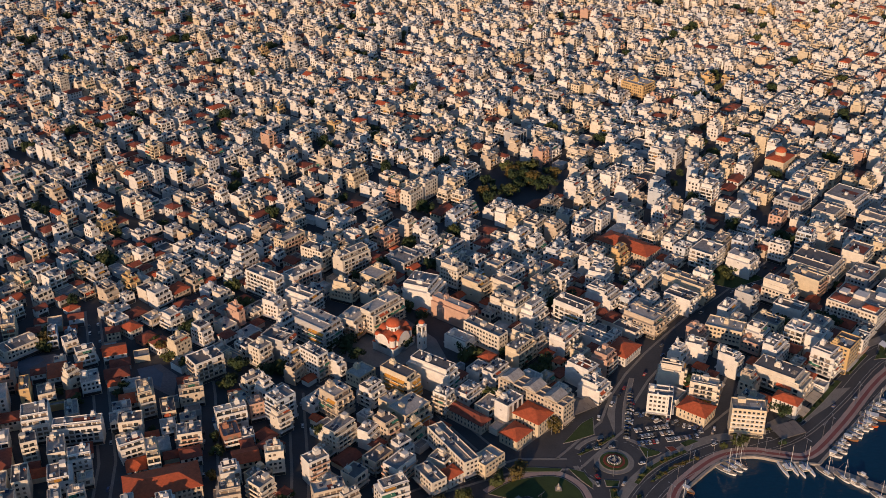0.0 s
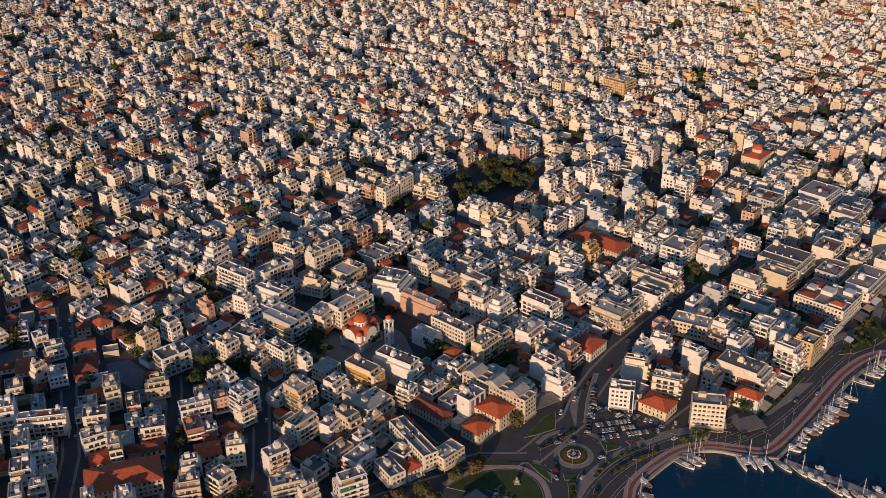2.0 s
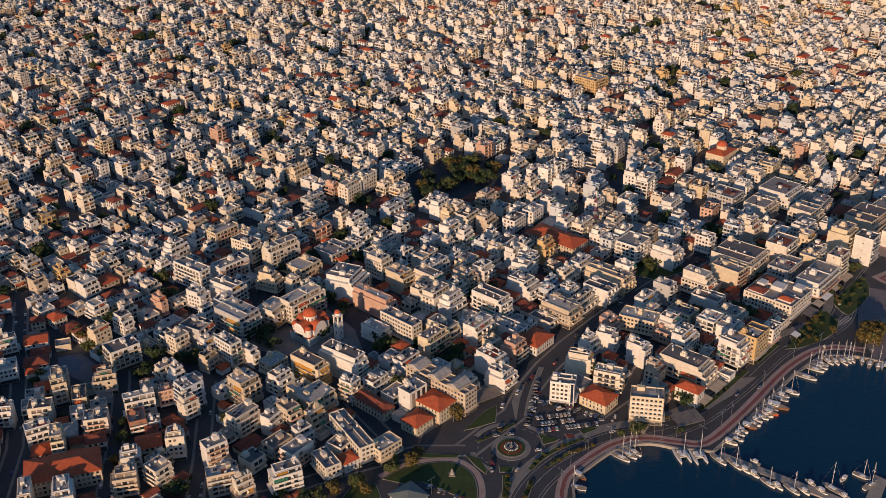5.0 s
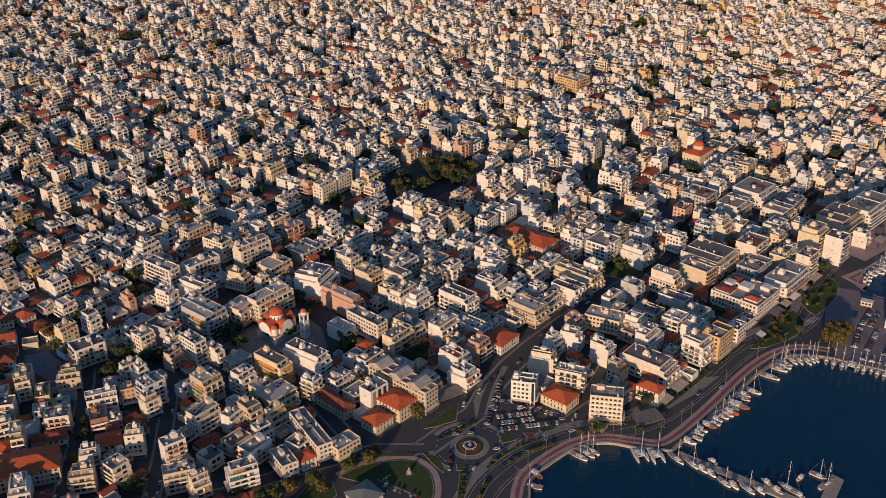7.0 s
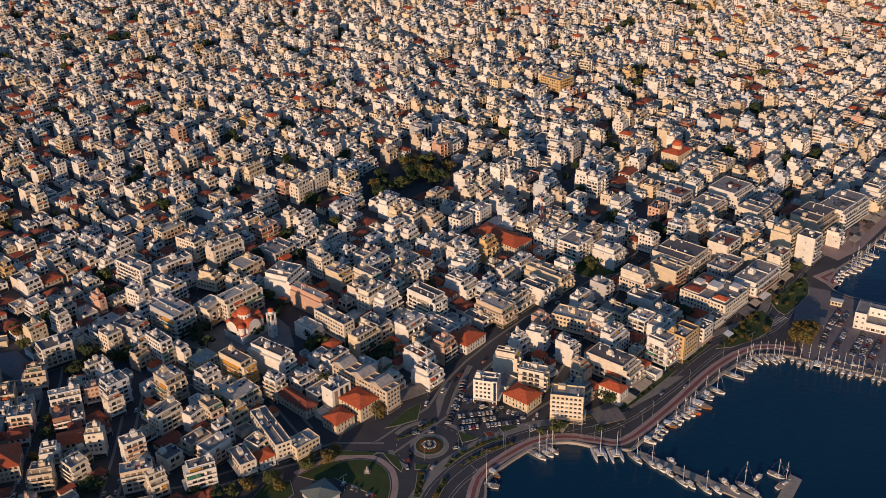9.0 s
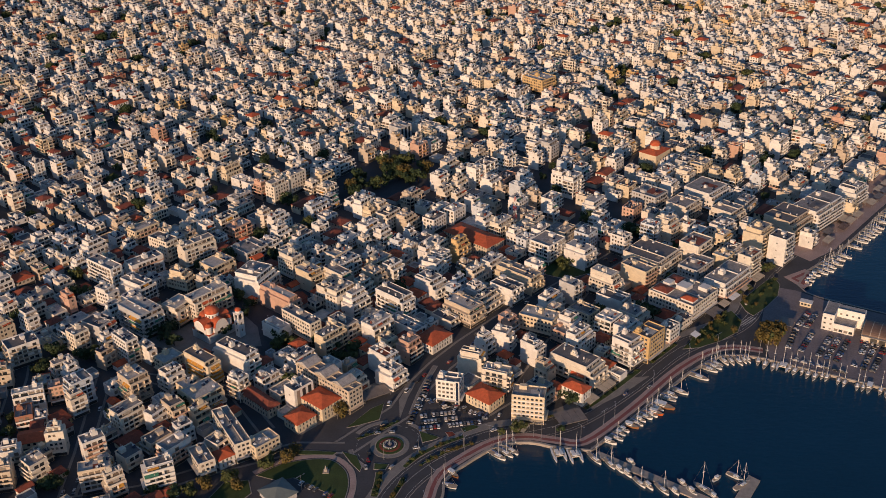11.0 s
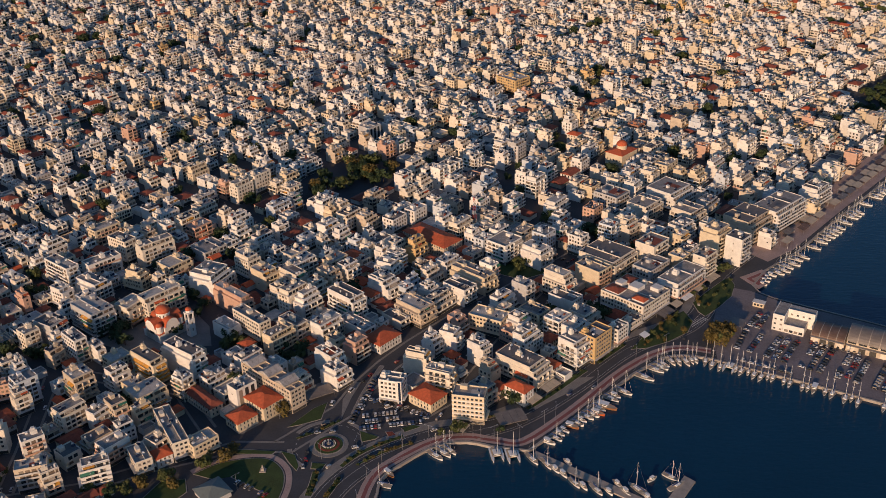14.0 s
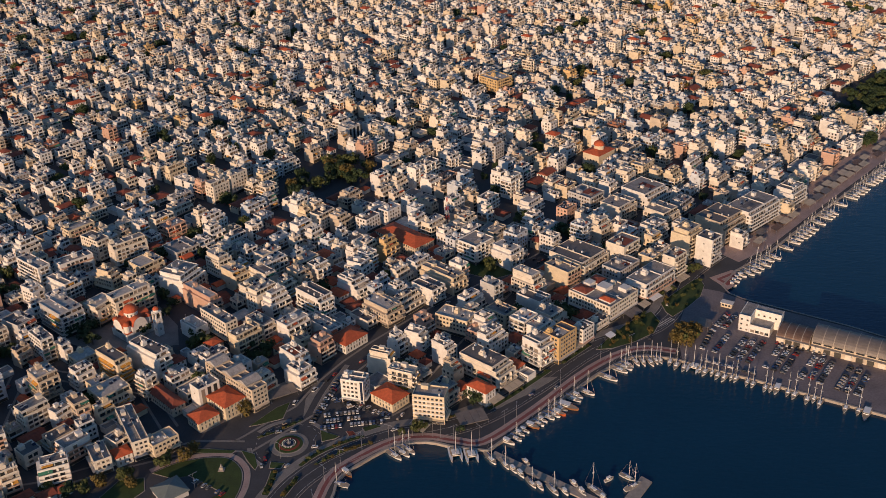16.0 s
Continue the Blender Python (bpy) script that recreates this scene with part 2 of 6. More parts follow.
sh.add([(-200, -2500, -1.3), (4500, -2500, -1.3), (4500, 4000, -1.3), (-200, 4000, -1.3)], [(0, 1, 2, 3)], water)
thing("water", Matrix.Identity(4), "calm dark blue harbour water", "sea", kind="structure", data=sh.mesh("water"))
sh = Shape([STONE])
n = len(COAST)
sh.add([(x, y, 0.25) for x, y in COAST] + [(x, y, -4.0) for x, y in COAST], [(i, i + 1, n + i + 1, n + i) for i in range(n - 1)], STONE)
ribbon(COAST, 0.0, 1.3, 0.25, STONE, sh)
thing("quay_wall", Matrix.Identity(4), "pale stone quay edge above the water", "quay", kind="structure", data=sh.mesh("quay_wall"))

PROM = [(93.4, 352.1), (104.3, 382.5), (119.3, 402.5), (137.4, 415.9), (155.4, 424.8), (172.4, 428.1), (198.4, 439.2), (230.2, 468.0), (265.9, 505.5), (298.7, 524.3), (315.5, 541.9), (324.3, 561.6), (331.0, 581.4), (346.7, 603.3), (381.0, 641.5), (429.8, 699.1), (517.2, 794.3)]
PROM = smooth_line(PROM, 4)
SHORE = smooth_line([(121.4, 365.8), (126.4, 390.3), (137.4, 403.7), (154.4, 417.0), (170.4, 420.3), (184.4, 417.0), (201.5, 415.9), (229.4, 442.5), (265.1, 482.4), (292.0, 501.1), (313.0, 497.8)], 4)
FAR_QUAY = [(375.5, 608.8), (397.2, 625.2), (448.9, 685.1), (530.4, 776.0), (656.8, 915.9)]
sh = Shape([PAVING, RED_PAVING])
ribbon(SHORE, 0.6, 6.5, 0.12, QUAY_PAVING, sh)
ribbon(SHORE, 2.3, 4.3, 0.14, RED_PAVING, sh)
ribbon(FAR_QUAY, 0.4, 27.0, 0.10, QUAY_PAVING, sh)
slab([(316.0, 493.4), (329.1, 485.7), (354.3, 472.4), (410.9, 440.3), (635.2, 303.8), (655.0, 350.4), (422.7, 524.3), (368.2, 557.3), (354.1, 570.4), (338.1, 577.0), (328.4, 550.7), (318.7, 524.3)], 0.0, 0.06, PIER, sh)
slab([(351.5, 588.5), (368.5, 598.5), (371.5, 594.5), (362.0, 583.0), (366.0, 578.0), (360.0, 572.5)], 0.0, 0.115, QUAY_PAVING, sh)
slab([(355.5, 586.5), (366.5, 594.0), (369.0, 590.5), (363.0, 583.5), (364.5, 580.5), (361.0, 577.5)], 0.115, 0.135, RED_PAVING, sh)
slab([(358.5, 586.0), (364.5, 589.8), (365.8, 588.0), (360.6, 582.6)], 0.135, 0.15, QUAY_PAVING, sh)
thing("promenade", Matrix.Identity(4), "paved waterfront promenade with a red paving band", "promenade", kind="structure", data=sh.mesh("promenade"))

# roundabout, medians, lawns, lines
RC = (99.0, 418.3)
def circle(cx, cy, r, n=40, a0=0.0, a1=360.0):
    return [(cx + r * math.cos(radians(a0 + (a1 - a0) * k / n)), cy + r * math.sin(radians(a0 + (a1 - a0) * k / n))) for k in range(n + (a1 - a0 < 360))]


sh = Shape([PAVING])
slab(circle(*RC, 10.2), 0.0, 0.14, PAVING, sh)
slab(circle(*RC, 7.9), 0.14, 0.22, STONE, sh)
slab(circle(*RC, 7.2), 0.22, 0.40, GRASS, sh)
slab(circle(*RC, 5.6), 0.40, 0.52, FLOWER, sh)
slab(circle(*RC, 4.3), 0.52, 0.60, GRASS, sh)
slab(circle(*RC, 2.9), 0.60, 0.85, STONE, sh)
slab(circle(*RC, 2.4), 0.85, 0.90, PANEL, sh)
thing("roundabout_island", Matrix.Identity(4), "round traffic island with lawn, red flower ring and fountain", "roundabout", kind="structure", data=sh.mesh("roundabout_island"))
fount = thing("fountain", pose(RC[0], RC[1], 0.9), "small stone fountain sculpture in the roundabout", "fountain")
part("basin", Shape([STONE]).tube(0, 0, 0, 0.5, 0.9, 1.2, STONE, 14), fount)
part("figure", Shape([METAL]).tube(0, 0, 0.5, 2.6, 0.35, 0.15, METAL, 8), fount)
POST = Shape([HULL]).tube(0, 0, 0, 0.85, 0.14, 0.14, HULL, 6).mesh("bollard")
for k in range(26):
    a = 2 * math.pi * k / 26
    put("bollard", POST, fount, 3.4 * math.cos(a), 3.4 * math.sin(a), -0.5)

def lawn(points, mat=GRASS, kerb=STONE, label="kerbed green lawn beside the road"):
    s = Shape([kerb])
    slab(points, 0.0, 0.15, kerb, s)
    cx, cy = sum(p[0] for p in points) / len(points), sum(p[1] for p in points) / len(points)
    inner = []
    for x, y in points:
        d = math.hypot(x - cx, y - cy)
        k = max(0.5, (d - 0.5) / d)
        inner.append((cx + (x - cx) * k, cy + (y - cy) * k))
    slab(inner, 0.15, 0.22, mat, s)
    return thing("lawn", Matrix.Identity(4), label, "lawn", kind="structure", data=s.mesh("lawn"))


def median(line, half, mat=GRASS):
    s = Shape([STONE])
    line = smooth_line(line, 4)
    ribbon(line, half, -half, 0.16, STONE, s)
    ribbon(line, half - 0.35, 0.35 - half, 0.20, mat, s)
    return thing("median", Matrix.Identity(4), "planted kerbed median strip between the lanes", "median", kind="structure", data=s.mesh("median"))


MEDIANS = [([(107.0, 400.8), (114.7, 410.2), (125.6, 418.4), (137.5, 424.8)], 1.5), ([(115.5, 402.5), (128.0, 411.7), (142.8, 419.5)], 0.9), ([(169.3, 437.0), (177.3, 438.1), (187.3, 442.5)], 1.1),
           ([(203.3, 447.0), (217.3, 460.2), (239.1, 483.5)], 1.7), ([(246.1, 490.1), (264.9, 509.9)], 1.6), ([(106.8, 392.0), (104.6, 385.0), (101.8, 378.0)], 1.5),
           ([(94.8, 397.0), (94.2, 388.0), (93.0, 379.0)], 2.0), ([(81.3, 424.0), (91.5, 429.8), (103.2, 439.2)], 1.0)]
for line, half in MEDIANS:
    median(line, half)
median([(109.3, 444.7), (114.3, 466.9), (122.2, 491.2)], 1.5, PAVING)
lawn([(113.9, 430.0), (124.8, 424.6), (123.0, 422.6), (115.6, 420.2)])
lawn([(135.8, 431.6), (142.7, 434.8), (146.4, 432.7), (137.5, 428.0)])
lawn([(127.5, 428.9), (131.5, 429.3), (133.7, 425.8), (129.7, 424.2)], FLOWER, label="kerbed red flower bed beside the car park")
lawn([(75.1, 433.7), (87.4, 450.8), (94.3, 455.7), (92.7, 440.5), (81.2, 435.5)], label="lawn with paths before the corner palace")
lawn([(43.2, 415.9), (57.7, 415.6), (72.3, 413.6), (70.8, 411.4), (46.3, 412.2)])
lawn([(74.6, 414.0), (82.4, 411.0), (85.7, 401.1), (85.0, 397.6), (79.5, 404.8)])
lawn([(91.5, 404.4), (99.4, 403.3), (97.8, 398.9), (91.6, 399.3)])
OVAL = smooth_line([(33.0, 396.3), (43.8, 404.2), (57.9, 408.2), (69.4, 407.6), (76.9, 400.5), (79.7, 392.7), (79.9, 382.2), (77.0, 368.0)], 4)
lawn(OVAL + [(66.0, 376.0), (72.5, 380.5), (52.0, 394.0), (44.0, 392.0)], label="large rounded lawn with a small monument")
lawn([(10.9, 376.3), (18.0, 391.7), (30.1, 393.0), (33.1, 383.0), (22.9, 369.0)], label="lawn of the small waterfront park")
GARDENS = [[(267.7, 504.1), (276.9, 517.5), (289.3, 532.7), (301.2, 543.0), (307.0, 546.9), (310.6, 534.7), (304.9, 521.8), (292.0, 512.1), (277.2, 505.1)], [(314.1, 556.5), (325.9, 570.4), (339.7, 584.9), (345.0, 588.3), (346.2, 578.6), (341.0, 564.1), (329.7, 550.4), (318.7, 539.8), (315.5, 545.3)]]
for g in GARDENS:
    lawn(g, label="waterfront garden with dry grass and shrubs")
lawn([(178.6, 606.5), (208.5, 590.1), (234.3, 603.2), (207.3, 626.1)], label="open green yard between the buildings")
sh = Shape([PAVING])
slab([(51.2, 428.0), (63.3, 440.2), (83.3, 455.8), (99.3, 476.8), (95.3, 480.1), (73.3, 464.6), (47.3, 440.2)], 0.0, 0.13, PAVING, sh)
slab([(-52.1, 550.5), (-54.3, 519.7), (-24.4, 508.7), (17.5, 515.4), (11.6, 537.4), (-6.2, 561.5)], 0.0, 0.12, PAVING, sh)
slab([(243.2, 476.8), (231.2, 475.7), (203.3, 451.4), (207.3, 447.0), (228.3, 462.5)], 0.0, 0.13, PAVING, sh)
slab([(103.3, 440.3), (107.3, 461.3), (111.3, 474.6), (107.3, 474.6), (102.3, 458.0)], 0.0, 0.12, PAVING, sh)
thing("pavement", Matrix.Identity(4), "grey concrete pavements and church square paving", "pavement", kind="structure", data=sh.mesh("pavement"))
sh = Shape([LINE])
ribbon(PROM, 0.08, -0.08, 0.03, LINE, sh)
ribbon(PROM, 5.6, 5.45, 0.03, LINE, sh)
ribbon(PROM, -5.45, -5.6, 0.03, LINE, sh)
arc = circle(*RC, 17.2, 50)
for i in range(0, 50, 2):
    ribbon(arc[i:i + 2], 0.1, -0.1, 0.03, LINE, sh)
for k in range(9):
    sh.at(pose(307.7 + k * 1.3, 529.8 + k * 1.0, 0, 0, 0, -50)).box(-2.2, 2.2, -0.28, 0.28, 0.01, 0.035, LINE)
sh.at(Matrix.Identity(4))
kerb = Shape([STONE])
ribbon(PROM, 7.4, 12.6, 0.12, PAVING, kerb)
ribbon(PROM, 7.0, 7.4, 0.15, STONE, kerb)
ribbon(PROM, -7.0, -7.4, 0.15, STONE, kerb)
for a0, a1 in ((18, 62), (95, 150), (188, 238)):
    arc = circle(*RC, 19.0, 16, a0, a1)
    ribbon(arc, 0.0, -0.45, 0.16, STONE, kerb)
    ribbon(arc, -0.45, -2.6, 0.13, PAVING, kerb)
ribbon(OVAL, 0.6, 3.4, 0.12, QUAY_PAVING, kerb)
ribbon(OVAL, 3.4, 3.8, 0.15, STONE, kerb)
thing("kerb", Matrix.Identity(4), "pale stone kerbs and narrow pavements along the roads", "kerb", kind="structure", data=kerb.mesh("kerb"))
thing("road_markings", Matrix.Identity(4), "worn white road paint lines", "road markings", kind="structure", data=sh.mesh("road_markings"))

# ---- buildings ----
FLOOR = 2.72
def window_mesh(w, h):
    s = Shape([FRAME])
    s.box(-w / 2, w / 2, -0.06, 0.0, 0.0, h, FRAME)
    s.add([(-w / 2 + 0.08, -0.065, 0.08), (w / 2 - 0.08, -0.065, 0.08), (w / 2 - 0.08, -0.065, h - 0.08), (-w / 2 + 0.08, -0.065, h - 0.08)], [(0, 1, 2, 3)], GLASS)
    s.box(-w / 2 - 0.1, w / 2 + 0.1, -0.16, 0.0, -0.1, 0.0, FRAME)
    return s.mesh("window")


WINDOWS = [window_mesh(1.5, 1.35), window_mesh(2.6, 2.0), window_mesh(0.9, 1.7)]
COUNT = {"window": 0, "building": 0}
HAND = []


def facade_frames(w, d):
    """The four sides: a pose whose x runs along the side and whose -y points out, and the side's length."""
    return {"front": (pose(0, -d / 2, 0), w), "left": (pose(-w / 2, 0, 0, 0, 0, -90), d), "right": (pose(w / 2, 0, 0, 0, 0, 90), d), "back": (pose(0, d / 2, 0, 0, 0, 180), w)}


def balcony(s, length, wall, rail, deep=1.25, fins=0, bars=False):
    """One storey's balcony on a side: slab, parapet or rail, dividing fins."""
    a, b = -length / 2, length / 2
    s.box(a, b, -deep, 0.0, -0.16, 0.0, wall)
    if bars:
        s.box(a, b, -deep - 0.06, -deep, -0.16, 0.3, rail)
        s.box(a, b, -deep - 0.05, -deep + 0.02, 0.86, 0.96, METAL)
        n = max(2, int(length / 1.4))
        for k in range(n + 1):
            x = a + 0.03 + (length - 0.06) * k / n
            s.box(x - 0.035, x + 0.035, -deep - 0.04, -deep, 0.3, 0.86, METAL, bottom=False)
    else:
        s.box(a, b, -deep - 0.08, -deep, -0.16, 0.92, rail)
    s.box(a, a + 0.1, -deep, 0.0, 0.0, 0.92, rail)
    s.box(b - 0.1, b, -deep, 0.0, 0.0, 0.92, rail)
    for k in range(fins):
        x = a + length * (k + 1) / (fins + 1)
        s.box(x - 0.06, x + 0.06, -deep + 0.1, 0.0, 0.0, 2.45, wall, bottom=False)


def dark_openings(s, length, z, h, step, wide, rng):
    n = max(1, int((length - 0.8) / step))
    for k in range(n):
        if rng.random() < 0.08:
            continue
        x = (k + 0.5 - n / 2) * step
        s.box(x - wide / 2, x + wide / 2, -0.05, 0.02, z, z + h, GLASS if rng.random() < 0.7 else SHUTTER, bottom=False)


def pick_styles(rng, style):
    if style == "w":
        return {"front": "win", "left": "win", "right": "win", "back": "blank"}
    if style == "n":
        return {"front": "balc" if rng.random() < 0.85 else "win", "left": "blank", "right": "blank", "back": "win"}
    if style == "s":
        return {"front": "tall", "left": "blank", "right": "blank", "back": "win"}
    return {"front": "balc", "left": "balc" if rng.random() < 0.3 else rng.choice(("win", "blank")), "right": rng.choice(("blank", "win")), "back": rng.choice(("balc", "win"))}


def roof_items(w, d, z, rng, wall):
    """Stair tower, tanks, heaters and aerials of a flat roof: a list of (name, shape)."""
    out = []
    pw, pd, ph = min(w * 0.35, rng.uniform(2.0, 3.4)), min(d * 0.35, rng.uniform(2.0, 4.2)), rng.uniform(1.9, 2.5)
    px, py = rng.uniform(-w / 2 + pw / 2 + 0.5, w / 2 - pw / 2 - 0.5), rng.uniform(-0.1 * d, d / 2 - pd / 2 - 0.4)
    out.append(("stair_tower", Shape([wall]).box(px - pw / 2, px + pw / 2, py - pd / 2, py + pd / 2, z, z + ph, wall, bottom=False)))
    if rng.random() < 0.4:
        out.append(("lift_housing", Shape([wall]).box(px - pw * 0.3, px + pw * 0.25, py - pd * 0.35, py + pd * 0.3, z + ph, z + ph + 1.3, wall, bottom=False)))
    for k in range(rng.randint(3, 6)):
        x, y = rng.uniform(-w / 2 + 1, w / 2 - 1), rng.uniform(-d / 2 + 1, d / 2 - 1)
        if abs(x - px) < pw / 2 + 0.9 and abs(y - py) < pd / 2 + 0.9:
            continue
        r = rng.random()
        if r < 0.4:
            s = Shape([PANEL])
            s.add([(x - 0.9, y - 0.6, z + 0.3), (x + 0.9, y - 0.6, z + 0.3), (x + 0.9, y + 0.6, z + 1.3), (x - 0.9, y + 0.6, z + 1.3), (x - 0.9, y + 0.6, z), (x + 0.9, y + 0.6, z)], [(0, 1, 2, 3), (3, 2, 5, 4)], PANEL)
            s.box(x - 0.8, x + 0.8, y + 0.5, y + 1.0, z + 1.1, z + 1.6, METAL)
            out.append(("solar_heater", s))
        elif r < 0.7:
            out.append(("chimney", Shape([wall]).box(x - 0.35, x + 0.35, y - 0.3, y + 0.3, z, z + rng.uniform(1.2, 2.0), WALLS["white"], bottom=False)))
        else:
            out.append(("water_tank", Shape([HULL]).box(x - 0.6, x + 0.6, y - 0.5, y + 0.5, z, z + 1.0, HULL, bottom=False)))
    if rng.random() < 0.5:
        x, y = px + rng.uniform(-1, 1), py
        out.append(("aerial", Shape([METAL]).box(x - 0.05, x + 0.05, y - 0.05, y + 0.05, z + ph, z + ph + 2.6, METAL).box(x - 0.6, x + 0.6, y - 0.03, y + 0.03, z + ph + 2.2, z + ph + 2.3, METAL)))
    if rng.random() < 0.7:
        x = rng.uniform(-0.3, 0.3) * w
        out.append(("roof_partition", Shape([wall]).box(x - 0.1, x + 0.1, -d / 2 + 0.3, d / 2 - 0.3, z, z + 0.7, wall, bottom=False)))
    if rng.random() < 0.4 and w > 6:
        a, b = rng.uniform(-0.4, 0.0) * w, rng.uniform(0.1, 0.4) * w
        out.append(("roof_matting", Shape([ROOF_DARK]).box(a, b, -0.38 * d, rng.uniform(-0.1, 0.3) * d, z, z + 0.05, rng.choice((ROOF_DARK, ROOF_LIGHT, TILE_OLD)), bottom=False)))
    if rng.random() < 0.25 and w > 7:
        s = Shape([STONE])
        bx = -w / 2 + 1.0
        for q in range(5):
            s.box(bx + q * 0.9, bx + q * 0.9 + 0.15, -d / 2 + 0.3, -d / 2 + 3.2, z + 2.3, z + 2.45, STONE)
        out.append(("pergola", s))
    return out


def set_backs(w, d, z, count, rng, wall, roof):
    """Stepped top storeys: a list of (name, shape) and the place, size and height of the uppermost roof."""
    out = []
    x0, x1, y0, y1 = -w / 2, w / 2, -d / 2, d / 2
    for k in range(count):
        ny0 = y0 + min(rng.uniform(1.5, 2.8), (y1 - y0) * 0.25)
        nx0 = x0 + rng.choice((0.0, 0.0, min(1.8, w * 0.14)))
        nx1 = x1 - rng.choice((0.0, 0.0, min(1.8, w * 0.14)))
        ny1 = y1 - rng.choice((0.0, 0.0, 1.2))
        floor_slab = Shape([wall])
        for a in ((x0, x1, y0, y0 + 0.18), (x0, x0 + 0.18, y0 + 0.18, ny0), (x1 - 0.18, x1, y0 + 0.18, ny0)):
            floor_slab.box(*a, z, z + 0.9, wall, bottom=False)
        out.append(("terrace_parapet", floor_slab))
        one = Shape([wall]).box(nx0, nx1, ny0, ny1, z, z + FLOOR - 0.2, wall, bottom=False)
        a = nx0 + 0.5
        while a < nx1 - 1.4:
            b = min(a + rng.uniform(1.6, 3.4), nx1 - 0.4)
            one.box(a, b, ny0 - 0.05, ny0 + 0.02, z + 0.15, z + 2.05, GLASS if rng.random() < 0.75 else SHUTTER, bottom=False)
            a = b + rng.uniform(0.4, 1.3)
        out.append(("set_back_storey", one))
        out.append(("roof_overhang", Shape([wall]).box(nx0 - 0.25, nx1 + 0.25, ny0 - rng.uniform(0.5, 1.1), ny1 + 0.2, z + FLOOR - 0.2, z + FLOOR, wall)))
        if rng.random() < 0.3:
            c = rng.uniform(nx0, (nx0 + nx1) / 2)
            e = min(nx1, c + rng.uniform(3, 6))
            aw = rng.choice(AWNINGS)
            out.append(("awning", Shape([aw]).add([(c, ny0, z + 2.4), (e, ny0, z + 2.4), (e, ny0 - 1.9, z + 1.9), (c, ny0 - 1.9, z + 1.9), (c, ny0, z + 2.34), (e, ny0, z + 2.34), (e, ny0 - 1.9, z + 1.84), (c, ny0 - 1.9, z + 1.84)], [(3, 2, 1, 0), (4, 5, 6, 7), (2, 3, 7, 6)], aw)))
        x0, x1, y0, y1 = nx0, nx1, ny0, ny1
        z += FLOOR
    return out, (x0 + x1) / 2, (y0 + y1) / 2, x1 - x0, y1 - y0, z


def joined_in(s, shapes):
    m = s.m.copy()
    for _, one in shapes:
        for f, k in zip(one.f, one.mi):
            s.add([one.v[i] for i in f], [tuple(range(len(f)))], one.mats[k])
    s.at(m)


